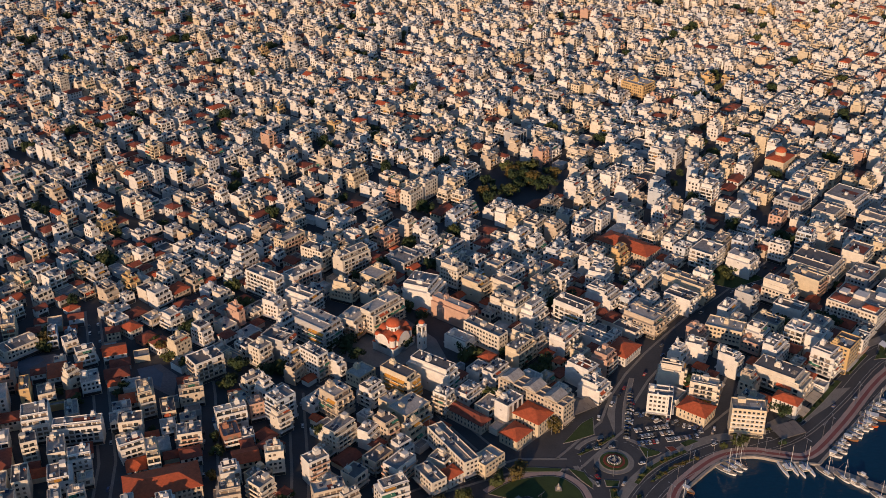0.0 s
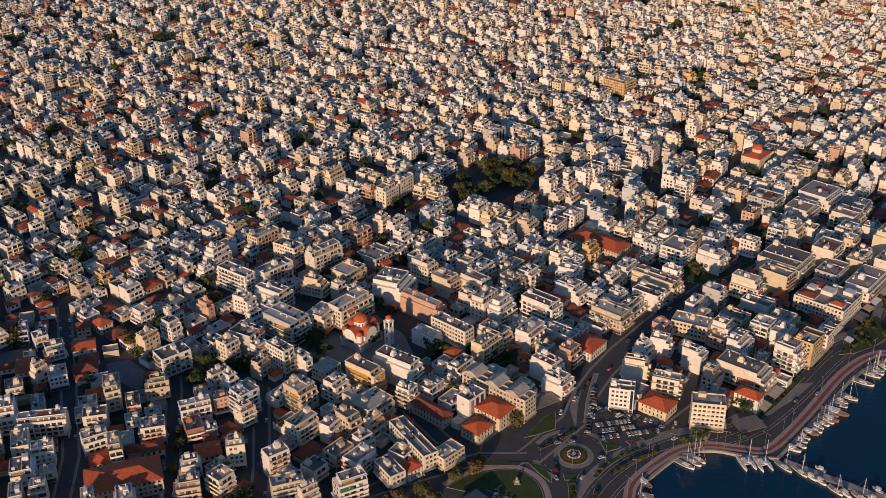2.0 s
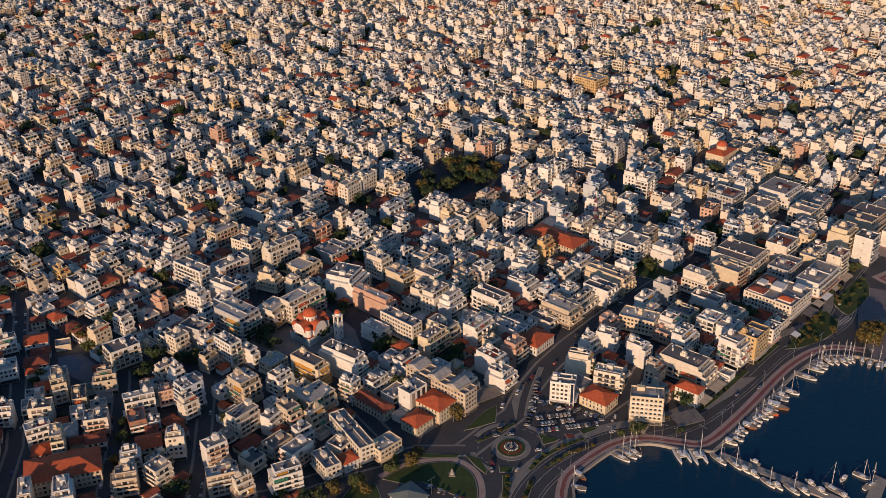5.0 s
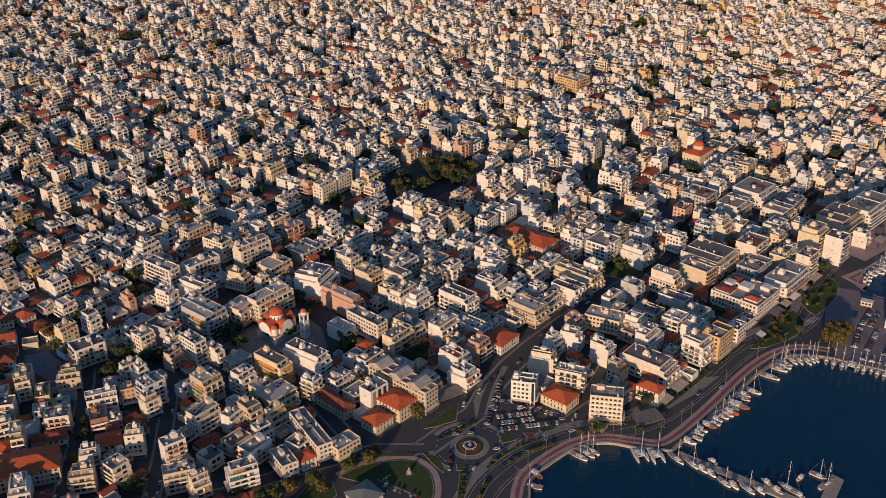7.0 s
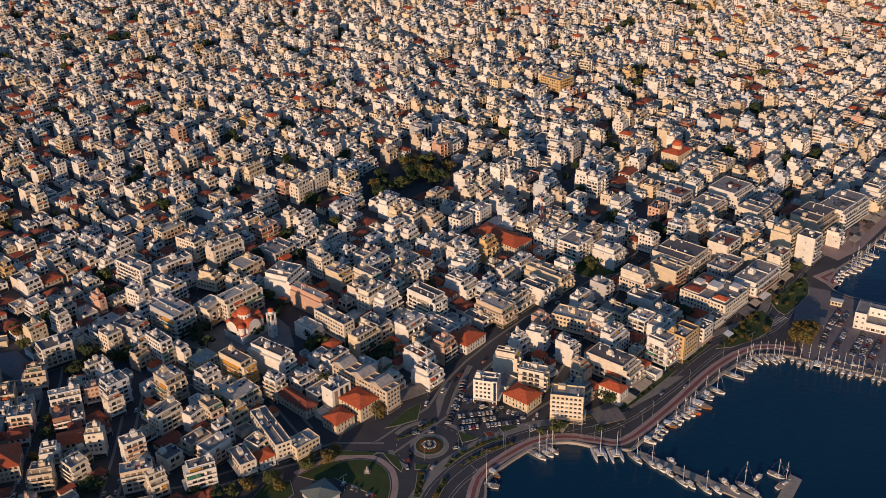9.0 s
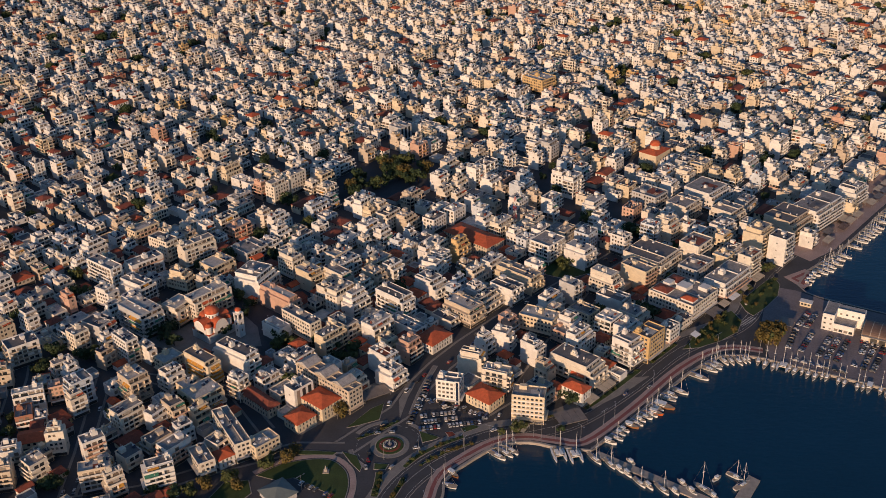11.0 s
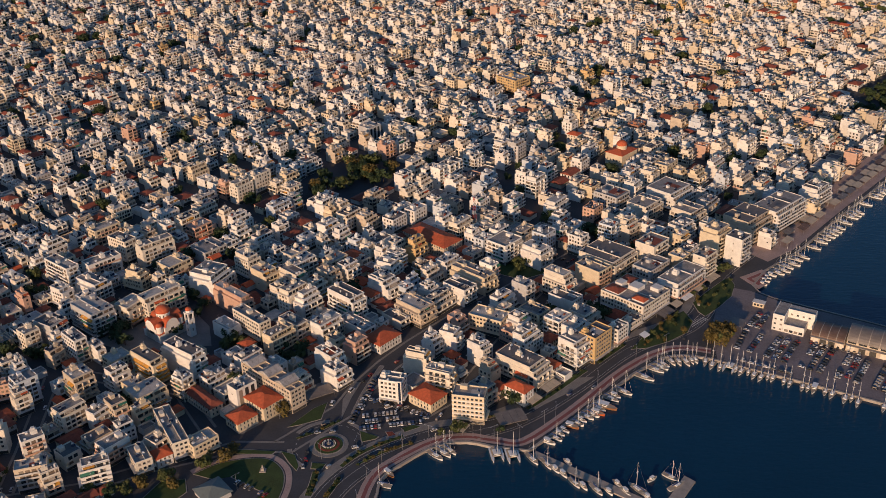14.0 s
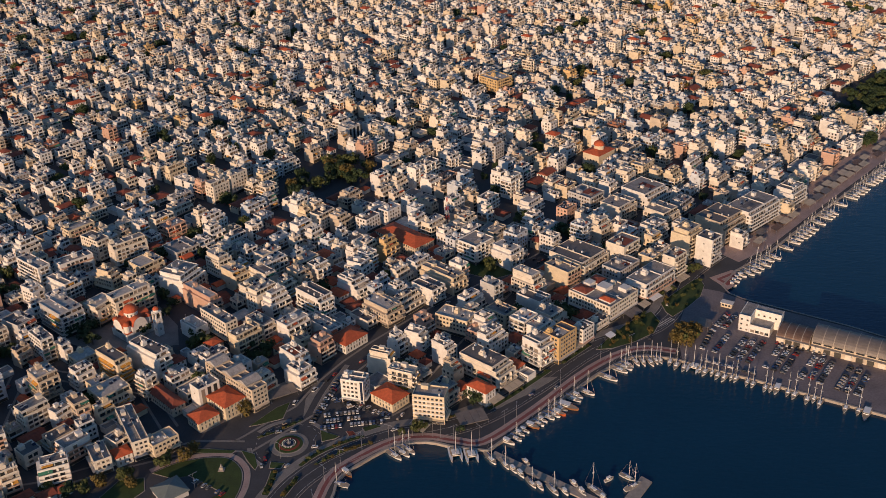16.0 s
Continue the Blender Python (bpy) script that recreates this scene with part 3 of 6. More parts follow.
def far_building(s, x, y, w, d, ang, floors, rng, tint, roof):
    """A building of the far town, added to one joined mesh: storeys, balcony bands, openings, stepped top, roof things."""
    base = pose(x, y, 0, 0, 0, ang)
    wall = WALLS[tint]
    tiled = roof in (TILE, TILE_OLD)
    stepped = 0 if tiled or floors < 3 else rng.choice((0, 1)) if floors == 3 else rng.choice((0, 1, 1, 2))
    main = floors - stepped
    z = main * FLOOR + 0.6
    s.at(base).box(-w / 2, w / 2, -d / 2, d / 2, 0, z, wall, bottom=False)
    if tiled:
        s.hip(-w / 2 - 0.4, w / 2 + 0.4, -d / 2 - 0.4, d / 2 + 0.4, z + 0.25, 1.2 + 0.07 * min(w, d), roof, gable=rng.random() < 0.3)
    else:
        items, cx, cy, w2, d2, z2 = set_backs(w, d, z, stepped, rng, wall, roof)
        joined_in(s, items)
        s.at(base @ pose(cx, cy, 0))
        s.box(-w2 / 2 + 0.22, w2 / 2 - 0.22, -d2 / 2 + 0.22, d2 / 2 - 0.22, z2, z2 + 0.06, roof, bottom=False)
        high = 0.45 if stepped else 0.85
        for a in ((-w2 / 2, w2 / 2, -d2 / 2, -d2 / 2 + 0.2), (-w2 / 2, w2 / 2, d2 / 2 - 0.2, d2 / 2), (-w2 / 2, -w2 / 2 + 0.2, -d2 / 2 + 0.2, d2 / 2 - 0.2), (w2 / 2 - 0.2, w2 / 2, -d2 / 2 + 0.2, d2 / 2 - 0.2)):
            s.box(*a, z2, z2 + high, wall, bottom=False)
        if floors > 1:
            joined_in(s, roof_items(w2, d2, z2, rng, wall))
            for q in range(int(w2 * d2 / 32)):
                a, b, e = rng.uniform(-w2 / 2 + 0.6, w2 / 2 - 1.6), rng.uniform(-d2 / 2 + 0.6, d2 / 2 - 1.4), rng.uniform(0.7, 1.9)
                s.box(a, a + rng.uniform(0.5, 1.6), b, b + rng.uniform(0.3, 1.0), z2, z2 + e, rng.choice((wall, WALLS["white"], ROOF_DARK, TILE_OLD, METAL, PANEL)), bottom=False)
    if floors < 2:
        return
    style = "w" if tiled else rng.choice("bbbbbw")
    rail = wall if rng.random() < 0.45 else WALLS[rng.choice(("white", "white", "warm_white", "sand", "grey", "salmon"))]
    wrap = style == "b" and rng.random() < 0.3
    frames = facade_frames(w, d)
    for side in ("front", "left", "right", "back"):
        m, length = frames[side]
        banded = style == "b" and (side == "front" or side == "left" and wrap)
        for k in range(main):
            s.at(base @ m)
            z0 = k * FLOOR + 0.6
            if k == 0:
                if side in ("front", "back"):
                    # flat dark sheet standing in for the shaded ground floor
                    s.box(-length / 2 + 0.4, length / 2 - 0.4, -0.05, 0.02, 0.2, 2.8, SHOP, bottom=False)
            elif side == "back":
                s.box(-length / 2 + 0.8, length / 2 - 0.8, -0.05, 0.02, z0 + 0.3, z0 + 2.1, GLASS, bottom=False)
            elif banded:
                a = -length / 2 + 0.35
                while a < length / 2 - 1.2:
                    b = min(a + rng.uniform(1.8, 4.2), length / 2 - 0.35)
                    s.box(a, b, -0.05, 0.02, z0, z0 + 2.05, GLASS if rng.random() < 0.72 else SHUTTER, bottom=False)
                    a = b + rng.uniform(0.3, 1.0)
                s.at(base @ m @ pose(0, 0, z0))
                deep = 1.35
                s.box(-length / 2 + 0.05, length / 2 - 0.05, -deep, 0.0, -0.16, 0.0, wall)
                s.box(-length / 2 + 0.05, length / 2 - 0.05, -deep - 0.08, -deep, -0.18, 0.85, rail)
                for q in range(int(length / 5.5)):
                    xx = -length / 2 + length * (q + 1) / (int(length / 5.5) + 1)
                    s.box(xx - 0.06, xx + 0.06, -deep + 0.05, 0.0, 0.0, 2.5, wall, bottom=False)
                if rng.random() < 0.22:
                    c = rng.uniform(-length / 2, 0.0)
                    e = min(length / 2, c + rng.uniform(2.5, 6.0))
                    aw = rng.choice(AWNINGS)
                    s.add([(c, -0.1, 2.45), (e, -0.1, 2.45), (e, -1.7, 1.6), (c, -1.7, 1.6), (c, -0.1, 2.39), (e, -0.1, 2.39), (e, -1.7, 1.54), (c, -1.7, 1.54)], [(3, 2, 1, 0), (4, 5, 6, 7), (2, 3, 7, 6)], aw)
            elif side == "front" or style == "w" and side == "left":
                dark_openings(s, length, z0 + 0.8, 1.45, 2.8, 1.35, rng)
            elif length > 7 and rng.random() < 0.45:
                xx = rng.choice((-0.25, 0.0, 0.2)) * length
                s.box(xx - 0.5, xx + 0.4, -0.04, 0.02, z0 + 1.2, z0 + 2.0, GLASS, bottom=False)


def building(x, y, w, d, ang, floors, style, tint, roof=None, detail=2, label=None, name="apartment_building"):
    """A near building with its parts."""
    COUNT["building"] += 1
    rng = random.Random(COUNT["building"] * 7 + floors)
    wall = WALLS[tint]
    if style == "r":
        roof = roof or (TILE if rng.random() < 0.6 else TILE_OLD)
    roof = roof or rng.choice((ROOF_GREY, ROOF_LIGHT, ROOF_GREY, ROOF_DARK))
    tiled = roof in (TILE, TILE_OLD)
    words = {"b": "with long balconies on every storey", "w": "with rows of plain windows", "n": "with a blank party wall", "r": "with a clay tiled hip roof", "s": "with tall dark window strips", "o": "with orange awnings over the balconies"}[style]
    colour = tint.replace("_", " ")
    cat = "house" if floors < 3 else "apartment block"
    root = thing(name if floors > 2 else "town_house", pose(x, y, 0, 0, 0, ang), label or f"{colour} rendered {floors} storey building {words}", cat, "buildings of the near town")
    HAND.append((x, y, w, d, ang))
    stepped = 0
    if style in "bon" and not tiled and floors > 3:
        stepped = 1 if floors < 5 or rng.random() < 0.7 else 2
        stepped = stepped if style == "o" or rng.random() < 0.75 else 0
    main = floors - stepped
    z = main * FLOOR + 0.6
    part("wall", Shape([wall]).box(-w / 2, w / 2, -d / 2, d / 2, 0, z, wall, bottom=False), root)
    s = Shape([roof])
    if tiled:
        s.hip(-w / 2 - 0.5, w / 2 + 0.5, -d / 2 - 0.5, d / 2 + 0.5, z + 0.25, 1.4 + 0.1 * min(w, d), roof)
        part("roof", s, root, "clay tiled hip roof")
    else:
        items, cx, cy, w2, d2, z2 = set_backs(w, d, z, stepped, rng, wall, roof)
        for nm, one in items:
            part(nm, one, root)
        s.at(pose(cx, cy, 0)).box(-w2 / 2 + 0.25, w2 / 2 - 0.25, -d2 / 2 + 0.25, d2 / 2 - 0.25, z2, z2 + 0.06, roof, bottom=False)
        part("roof", s, root)
        s = Shape([wall]).at(pose(cx, cy, 0))
        high = 0.45 if stepped else 0.8
        for a in ((-w2 / 2, w2 / 2, -d2 / 2, -d2 / 2 + 0.22), (-w2 / 2, w2 / 2, d2 / 2 - 0.22, d2 / 2), (-w2 / 2, -w2 / 2 + 0.22, -d2 / 2 + 0.22, d2 / 2 - 0.22), (w2 / 2 - 0.22, w2 / 2, -d2 / 2 + 0.22, d2 / 2 - 0.22)):
            s.box(*a, z2, z2 + high, wall, bottom=False)
        part("parapet", s, root)
        for nm, one in roof_items(w2, d2, z2 + 0.06, rng, wall)[:9 if detail == 2 else 4]:
            part(nm, one, root).matrix_local = pose(cx, cy, 0)
    styles = pick_styles(rng, "w" if style == "r" else "b" if style == "o" else style)
    if style == "o":
        styles["left"] = "balc"
    rail = wall if rng.random() < 0.6 else WALLS[rng.choice(("white", "sand", "grey", "salmon"))]
    bars = rng.random() < 0.45
    rest = Shape([GLASS])
    for side, (m, length) in facade_frames(w, d).items():
        st = styles[side]
        fine = detail == 2 and side in ("front", "left") and st != "tall" and COUNT["window"] < 1350
        joined = Shape([GLASS]) if fine else rest
        band = Shape([wall])
        for k in range(main):
            z0 = k * FLOOR + 0.6
            if k == 0:
                if st != "blank" and style != "r":
                    # ground-floor shade painted as one dark sheet behind the shop canopy
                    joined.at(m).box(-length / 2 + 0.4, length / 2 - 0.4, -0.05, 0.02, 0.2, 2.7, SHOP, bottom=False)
                    joined.box(-length / 2 + 0.2, length / 2 - 0.2, -1.4, 0.0, 2.9, 3.05, rail)
                if style != "r":
                    continue
            if st == "tall":
                if k == 1:
                    for j in range(3):
                        xx = (j - 1) * length / 3.4
                        joined.at(m).box(xx - 1.1, xx + 1.1, -0.08, 0.02, 3.4, z - 0.6, GLASS)
                continue
            if st == "balc":
                span = length * (0.98 if rng.random() < 0.7 else 0.66)
                if fine:
                    one = Shape([wall])
                    balcony(one, span, wall, rail, fins=int(span / 5.5), bars=bars)
                    if style == "o" or rng.random() < 0.32:
                        aw = AWN_Y if style == "o" else rng.choice(AWNINGS)
                        w0 = -span / 2 if style == "o" else rng.choice((-span / 2, 0.0))
                        w1 = span / 2 if style == "o" else w0 + span * rng.uniform(0.35, 0.5)
                        one.add([(w0, 0, 2.4), (w1, 0, 2.4), (w1, -1.6, 1.5), (w0, -1.6, 1.5)], [(3, 2, 1, 0)], aw)
                    ob = part("balcony", one, root)
                    ob.matrix_local = m @ pose(0, 0, z0)
                else:
                    joined.at(m @ pose(0, 0, z0))
                    balcony(joined, span, wall, rail)
                n = max(1, int((length - 0.8) / 3.6))
                if fine:
                    for j in range(n):
                        ob = new("window", WINDOWS[1])
                        ob.parent, ob.matrix_local = root, m @ pose((j + 0.5 - n / 2) * 3.6, 0, z0 + 0.05)
                        COUNT["window"] += 1
                else:
                    joined.at(m)
                    dark_openings(joined, length, z0, 2.0, 3.0, 2.2, rng)
            elif st == "win":
                step = 2.3
                n = max(1, int((length - 0.6) / step))
                if fine:
                    for j in range(n):
                        ob = new("window", WINDOWS[2 if style == "r" else 0])
                        ob.parent, ob.matrix_local = root, m @ pose((j + 0.5 - n / 2) * step, 0, z0 + 0.8)
                        COUNT["window"] += 1
                else:
                    joined.at(m)
                    dark_openings(joined, length, z0 + 0.9, 1.35, step, 1.3, rng)
            elif k % 2 and length > 7 and rng.random() < 0.5:
                joined.at(m).box(-0.5, 0.4, -0.05, 0.02, z0 + 1.2, z0 + 2.0, GLASS, bottom=False)
        if st == "win" and fine:
            for k in (main,):
                band.at(m).box(-length / 2, length / 2, -0.1, 0.0, k * FLOOR + 0.1, k * FLOOR + 0.3, wall)
            part("cornice", band, root)
        if fine and joined.v:
            part("shop_front", joined, root)
    if rest.v:
        tagged(part("facade_glazing", rest, root), kind="stuff")
    return root


# ---- the near town, building by building ----
corner_hotel = building(172.5, 440.1, 10.0, 17.4, 78.2, 6, "w", "cream")
tower_hotel = building(130.5, 458.5, 9.4, 13.3, 74.1, 5, "w", "white")
building(149.6, 454.4, 13.0, 16.5, 49.1, 2, "r", "cream", roof=TILE)
building(156.4, 466.4, 8.0, 14.8, 66.9, 5, "b", "warm_white")
building(143.1, 485.0, 8.0, 14.5, 68.5, 5, "n", "warm_white")
building(178.9, 493.8, 8.5, 12.4, 47.9, 5, "n", "white")
building(203.5, 477.6, 15.1, 28.9, 49.1, 5, "b", "warm_white", roof=ROOF_DARK)
building(199.5, 456.3, 8.2, 13.6, 49.5, 3, "r", "white")
building(179.6, 454.5, 10.4, 13.1, 47.2, 4, "b", "sand")
building(233.1, 492.0, 12.6, 13.8, 45.3, 6, "b", "white")
building(245.9, 498.9, 16.4, 11.4, 47.4, 6, "w", "ochre")
building(260.8, 512.9, 10.9, 8.0, 48.2, 4, "w", "white")
building(271.0, 528.6, 13.0, 8.0, 46.2, 2, "n", "warm_white")
building(185.3, 528.5, 12.7, 22.0, 61.4, 4, "w", "cream")
building(202.4, 521.2, 11.6, 14.1, 49.4, 5, "b", "white")
building(198.5, 514.7, 9.2, 12.1, 47.3, 3, "w", "salmon")
building(212.9, 533.7, 11.6, 15.6, 47.5, 4, "w", "cream")
building(162.2, 507.0, 8.3, 11.4, 62.9, 5, "n", "white")
building(207.7, 562.5, 8.4, 12.1, 47.9, 5, "n", "grey")
building(176.5, 584.1, 12.6, 31.1, 47.7, 4, "n", "cream", roof=ROOF_GREY)
building(167.5, 566.0, 12.0, 18.3, 48.3, 4, "b", "white")
building(233.9, 554.6, 11.6, 18.3, 49.4, 3, "n", "white")
building(231.4, 570.5, 11.3, 19.1, 47.9, 6, "b", "warm_white")
building(198.2, 622.1, 18.6, 16.4, 48.9, 5, "b", "white")
building(219.7, 611.5, 13.2, 17.7, 47.4, 5, "n", "white")
building(148.3, 640.8, 18.1, 40.7, 46.4, 3, "r", "sand", roof=TILE)
building(97.2, 549.3, 11.7, 23.5, 47.3, 6, "b", "white")
building(119.8, 573.6, 15.1, 19.0, 48.3, 5, "b", "white")
building(120.1, 594.7, 12.6, 14.5, 61.0, 5, "b", "white")
building(81.7, 584.1, 9.6, 15.2, 47.2, 5, "b", "sand")
building(139.8, 543.9, 14.4, 23.3, 47.2, 4, "b", "sand")
building(127.9, 537.1, 8.0, 16.3, 47.9, 2, "n", "warm_white")
building(104.8, 526.1, 9.6, 24.0, 48.3, 3, "n", "white")
building(120.8, 514.0, 18.0, 14.5, 49.4, 2, "r", "white", roof=TILE)
building(97.6, 474.6, 12.0, 14.0, 49.1, 4, "b", "white")
building(93.0, 486.9, 9.2, 17.8, 45.3, 5, "n", "white")
hall = building(63.7, 463.8, 10.0, 43.3, 47.6, 5, "w", "sand", roof=ROOF_GREY)
building(60.7, 449.2, 13.5, 16.4, 48.5, 3, "r", "cream", roof=TILE)
building(50.5, 437.2, 12.7, 11.4, 45.8, 2, "r", "cream", roof=TILE)
building(48.3, 455.0, 13.2, 8.9, 46.0, 5, "s", "white")
building(25.0, 455.3, 8.0, 28.8, 46.3, 2, "r", "sand")
building(17.0, 422.6, 8.7, 34.8, 30.5, 4, "w", "warm_white", roof=ROOF_GREY)
building(34.3, 414.5, 14.6, 9.7, 43.5, 3, "w", "cream")
building(-4.6, 455.5, 18.0, 15.2, 45.3, 4, "b", "cream")
building(-16.9, 440.9, 8.0, 11.7, 44.1, 5, "b", "sand")
building(-25.8, 437.2, 9.5, 8.1, 56.4, 4, "n", "white")
building(-8.7, 425.4, 8.2, 9.9, 41.9, 4, "n", "white")
building(-13.6, 391.0, 14.8, 9.4, 24.6, 5, "b", "white")
building(-32.9, 384.0, 8.7, 8.0, 36.3, 5, "b", "warm_white")
building(5.3, 402.9, 8.7, 15.8, 32.2, 3, "w", "warm_white")
building(15.4, 406.3, 8.4, 8.0, 37.4, 2, "r", "white")
building(10.7, 415.2, 8.0, 9.7, 54.5, 3, "b", "warm_white")
building(-44.0, 464.4, 12.0, 13.8, 45.9, 6, "b", "sand")
building(-25.5, 472.4, 10.8, 10.4, 49.3, 5, "b", "white")
building(-9.5, 481.5, 9.4, 21.4, 50.4, 6, "o", "cream")
building(8.5, 488.6, 9.9, 27.8, 53.1, 6, "b", "white")
building(13.8, 463.3, 8.1, 8.7, 53.7, 5, "b", "white")
building(-37.9, 545.8, 15.1, 13.0, 58.1, 5, "b", "warm_white")
building(-20.7, 554.7, 27.9, 11.2, 47.2, 6, "b", "warm_white")
building(-58.7, 537.1, 15.5, 24.8, 50.0, 6, "b", "grey")
building(-81.7, 525.3, 12.6, 15.8, 59.4, 5, "b", "grey")
building(-59.0, 502.8, 8.0, 15.7, 46.1, 6, "b", "white")
building(-70.1, 497.6, 9.1, 8.0, 57.5, 4, "n", "sand")
building(23.8, 557.6, 8.5, 30.8, 48.9, 5, "b", "salmon")
building(40.9, 527.6, 8.4, 27.3, 46.0, 5, "w", "warm_white")
building(25.4, 526.6, 9.2, 15.8, 48.5, 3, "n", "white")
building(65.9, 525.5, 10.3, 20.0, 49.0, 4, "b", "warm_white")
building(52.6, 563.6, 8.3, 12.3, 48.1, 5, "b", "warm_white")
building(25.2, 602.5, 10.7, 15.4, 47.9, 6, "b", "warm_white")
building(39.8, 586.9, 12.9, 16.0, 48.1, 5, "b", "cream")
building(58.3, 582.9, 9.6, 20.4, 46.7, 5, "b", "warm_white")
building(5.7, 581.1, 21.5, 21.5, 65.4, 6, "b", "white")
building(-24.8, 604.4, 18.2, 15.9, 50.8, 4, "b", "cream")
building(-45.9, 587.6, 9.9, 16.7, 62.6, 5, "b", "cream")
building(-74.0, 604.2, 23.7, 10.1, 44.7, 5, "b", "white")
building(-97.4, 594.6, 9.0, 26.1, 51.6, 6, "b", "white")
building(-71.1, 575.3, 13.4, 21.3, 54.5, 5, "b", "white")
building(-88.4, 566.9, 9.0, 12.1, 57.0, 5, "b", "white")
building(-42.8, 624.3, 24.4, 10.6, 42.3, 6, "b", "warm_white")
building(-67.1, 629.8, 10.1, 18.6, 54.7, 6, "b", "warm_white")
building(-115.4, 627.7, 15.9, 11.5, 51.8, 6, "b", "white")
building(-87.4, 654.3, 20.7, 10.0, 48.9, 5, "b", "cream")
building(-7.8, 630.7, 18.8, 17.8, 47.7, 3, "n", "grey")
court_block = building(277.3, 553.8, 28.8, 32.0, 46.5, 4, "w", "warm_white")
for a, b, c, d, mat in ((-12.5, -4.0, 4.0, 14.5, TILE_OLD), (3.0, 12.0, 6.0, 14.5, TILE_OLD), (-11.0, -5.5, -13.5, -5.0, TILE)):
    part("roof_house", Shape([mat]).box(a, b, c, d, 11.54, 12.7, WALLS["white"], bottom=False).hip(a - 0.2, b + 0.2, c - 0.2, d + 0.2, 12.95, 1.3, mat), court_block, "low roof house with red tiles")
for a, b, c, d, h in ((-1.5, 6.0, -3.0, 4.5, 2.8), (6.5, 12.5, -12.5, -6.5, 2.4), (-3.5, 2.5, 8.0, 13.0, 3.0)):
    part("roof_room", Shape([WALLS["white"]]).box(a, b, c, d, 11.54, 11.54 + h, WALLS["white"], bottom=False), court_block)
for k in (1, 2, 3):
    part("cornice_band", Shape([WALLS["white"]]).box(-14.6, 14.6, -16.35, -16.0, k * FLOOR + 0.25, k * FLOOR + 0.5, WALLS["white"]), court_block)
building(243.3, 531.7, 13.4, 14.0, 48.1, 4, "b", "warm_white")
building(293.0, 589.7, 21.9, 14.2, 46.7, 4, "w", "grey")
building(310.0, 574.8, 32.5, 16.6, 46.9, 4, "b", "white")
building(328.3, 591.9, 14.6, 9.3, 46.6, 6, "b", "warm_white")
building(341.0, 619.7, 16.1, 14.6, 47.3, 8, "b", "cream")
building(354.2, 610.7, 12.1, 12.5, 46.9, 7, "n", "white")
building(371.0, 649.8, 27.6, 24.2, 45.0, 6, "b", "sand")
building(398.1, 669.3, 38.6, 20.3, 44.1, 6, "b", "white")
building(434.0, 702.2, 21.2, 15.8, 45.8, 5, "b", "white")
building(249.3, 627.5, 9.4, 10.8, 48.0, 5, "b", "white")
building(284.9, 646.1, 13.2, 14.3, 47.2, 6, "b", "warm_white")
building(303.5, 679.9, 20.6, 18.4, 47.5, 5, "n", "warm_white")
building(266.9, 603.1, 27.0, 29.2, 48.0, 5, "b", "warm_white")
building(297.0, 611.3, 18.4, 14.8, 47.7, 6, "b", "warm_white")
building(254.4, 583.1, 13.2, 19.5, 45.2, 5, "n", "cream")
building(322.7, 643.2, 16.3, 13.8, 46.4, 5, "b", "white")
building(332.4, 667.6, 16.8, 20.0, 45.4, 5, "b", "warm_white")
building(327.5, 705.7, 28.5, 25.7, 45.5, 5, "b", "white")
building(281.3, 696.8, 17.5, 20.6, 47.4, 5, "b", "grey")
building(-236.5, 530.5, 21.2, 12.1, 43.8, 3, "w", "warm_white")
building(-194.8, 494.9, 8.0, 8.0, 50.9, 5, "n", "warm_white")
building(-184.3, 493.4, 10.3, 12.4, 19.9, 3, "n", "white")
building(-206.7, 486.0, 9.5, 10.7, 20.8, 2, "n", "warm_white")
building(-200.8, 452.3, 13.6, 17.6, 15.8, 6, "b", "white")
building(-177.3, 446.0, 24.4, 8.9, 8.4, 5, "b", "white")
building(-198.3, 431.7, 8.0, 8.8, 22.1, 5, "n", "warm_white")
building(-146.4, 467.4, 8.0, 8.0, 24.3, 6, "n", "cream")
building(-124.7, 477.5, 13.2, 8.0, 15.4, 5, "n", "sand")
building(-151.4, 450.5, 12.3, 9.0, 11.6, 4, "b", "warm_white")
building(-147.2, 432.3, 12.7, 9.7, 27.6, 4, "n", "white")
building(-118.7, 439.6, 12.4, 9.7, 12.5, 4, "b", "warm_white")
building(-132.7, 452.1, 8.0, 8.0, 17.9, 2, "n", "white")
building(-125.2, 402.0, 36.0, 19.5, 17.4, 3, "r", "sand", roof=TILE)
building(-99.4, 454.2, 16.2, 8.0, 20.9, 5, "b", "white")
building(-87.7, 462.9, 8.0, 8.0, 22.3, 4, "w", "salmon")
building(-73.4, 460.6, 12.2, 10.5, 44.1, 6, "b", "pale_blue")
building(-72.6, 451.1, 9.1, 8.0, 42.1, 5, "n", "warm_white")
building(-72.5, 418.1, 9.4, 8.0, 11.1, 6, "n", "warm_white")
building(-98.2, 441.7, 9.1, 11.3, 21.0, 3, "n", "brick")
building(-93.8, 410.3, 10.2, 8.2, 16.9, 4, "b", "white")
building(-91.3, 390.7, 11.5, 9.6, 12.5, 5, "b", "sand")
building(-121.1, 503.7, 17.8, 12.5, 37.0, 5, "b", "white")
building(-90.9, 487.2, 13.2, 9.2, 40.2, 4, "b", "warm_white")
building(-140.1, 525.2, 10.9, 8.9, 50.1, 5, "n", "cream")
building(-193.2, 518.6, 10.6, 8.0, 27.7, 4, "b", "white")
building(-206.7, 533.8, 8.0, 8.4, 31.8, 3, "n", "white")
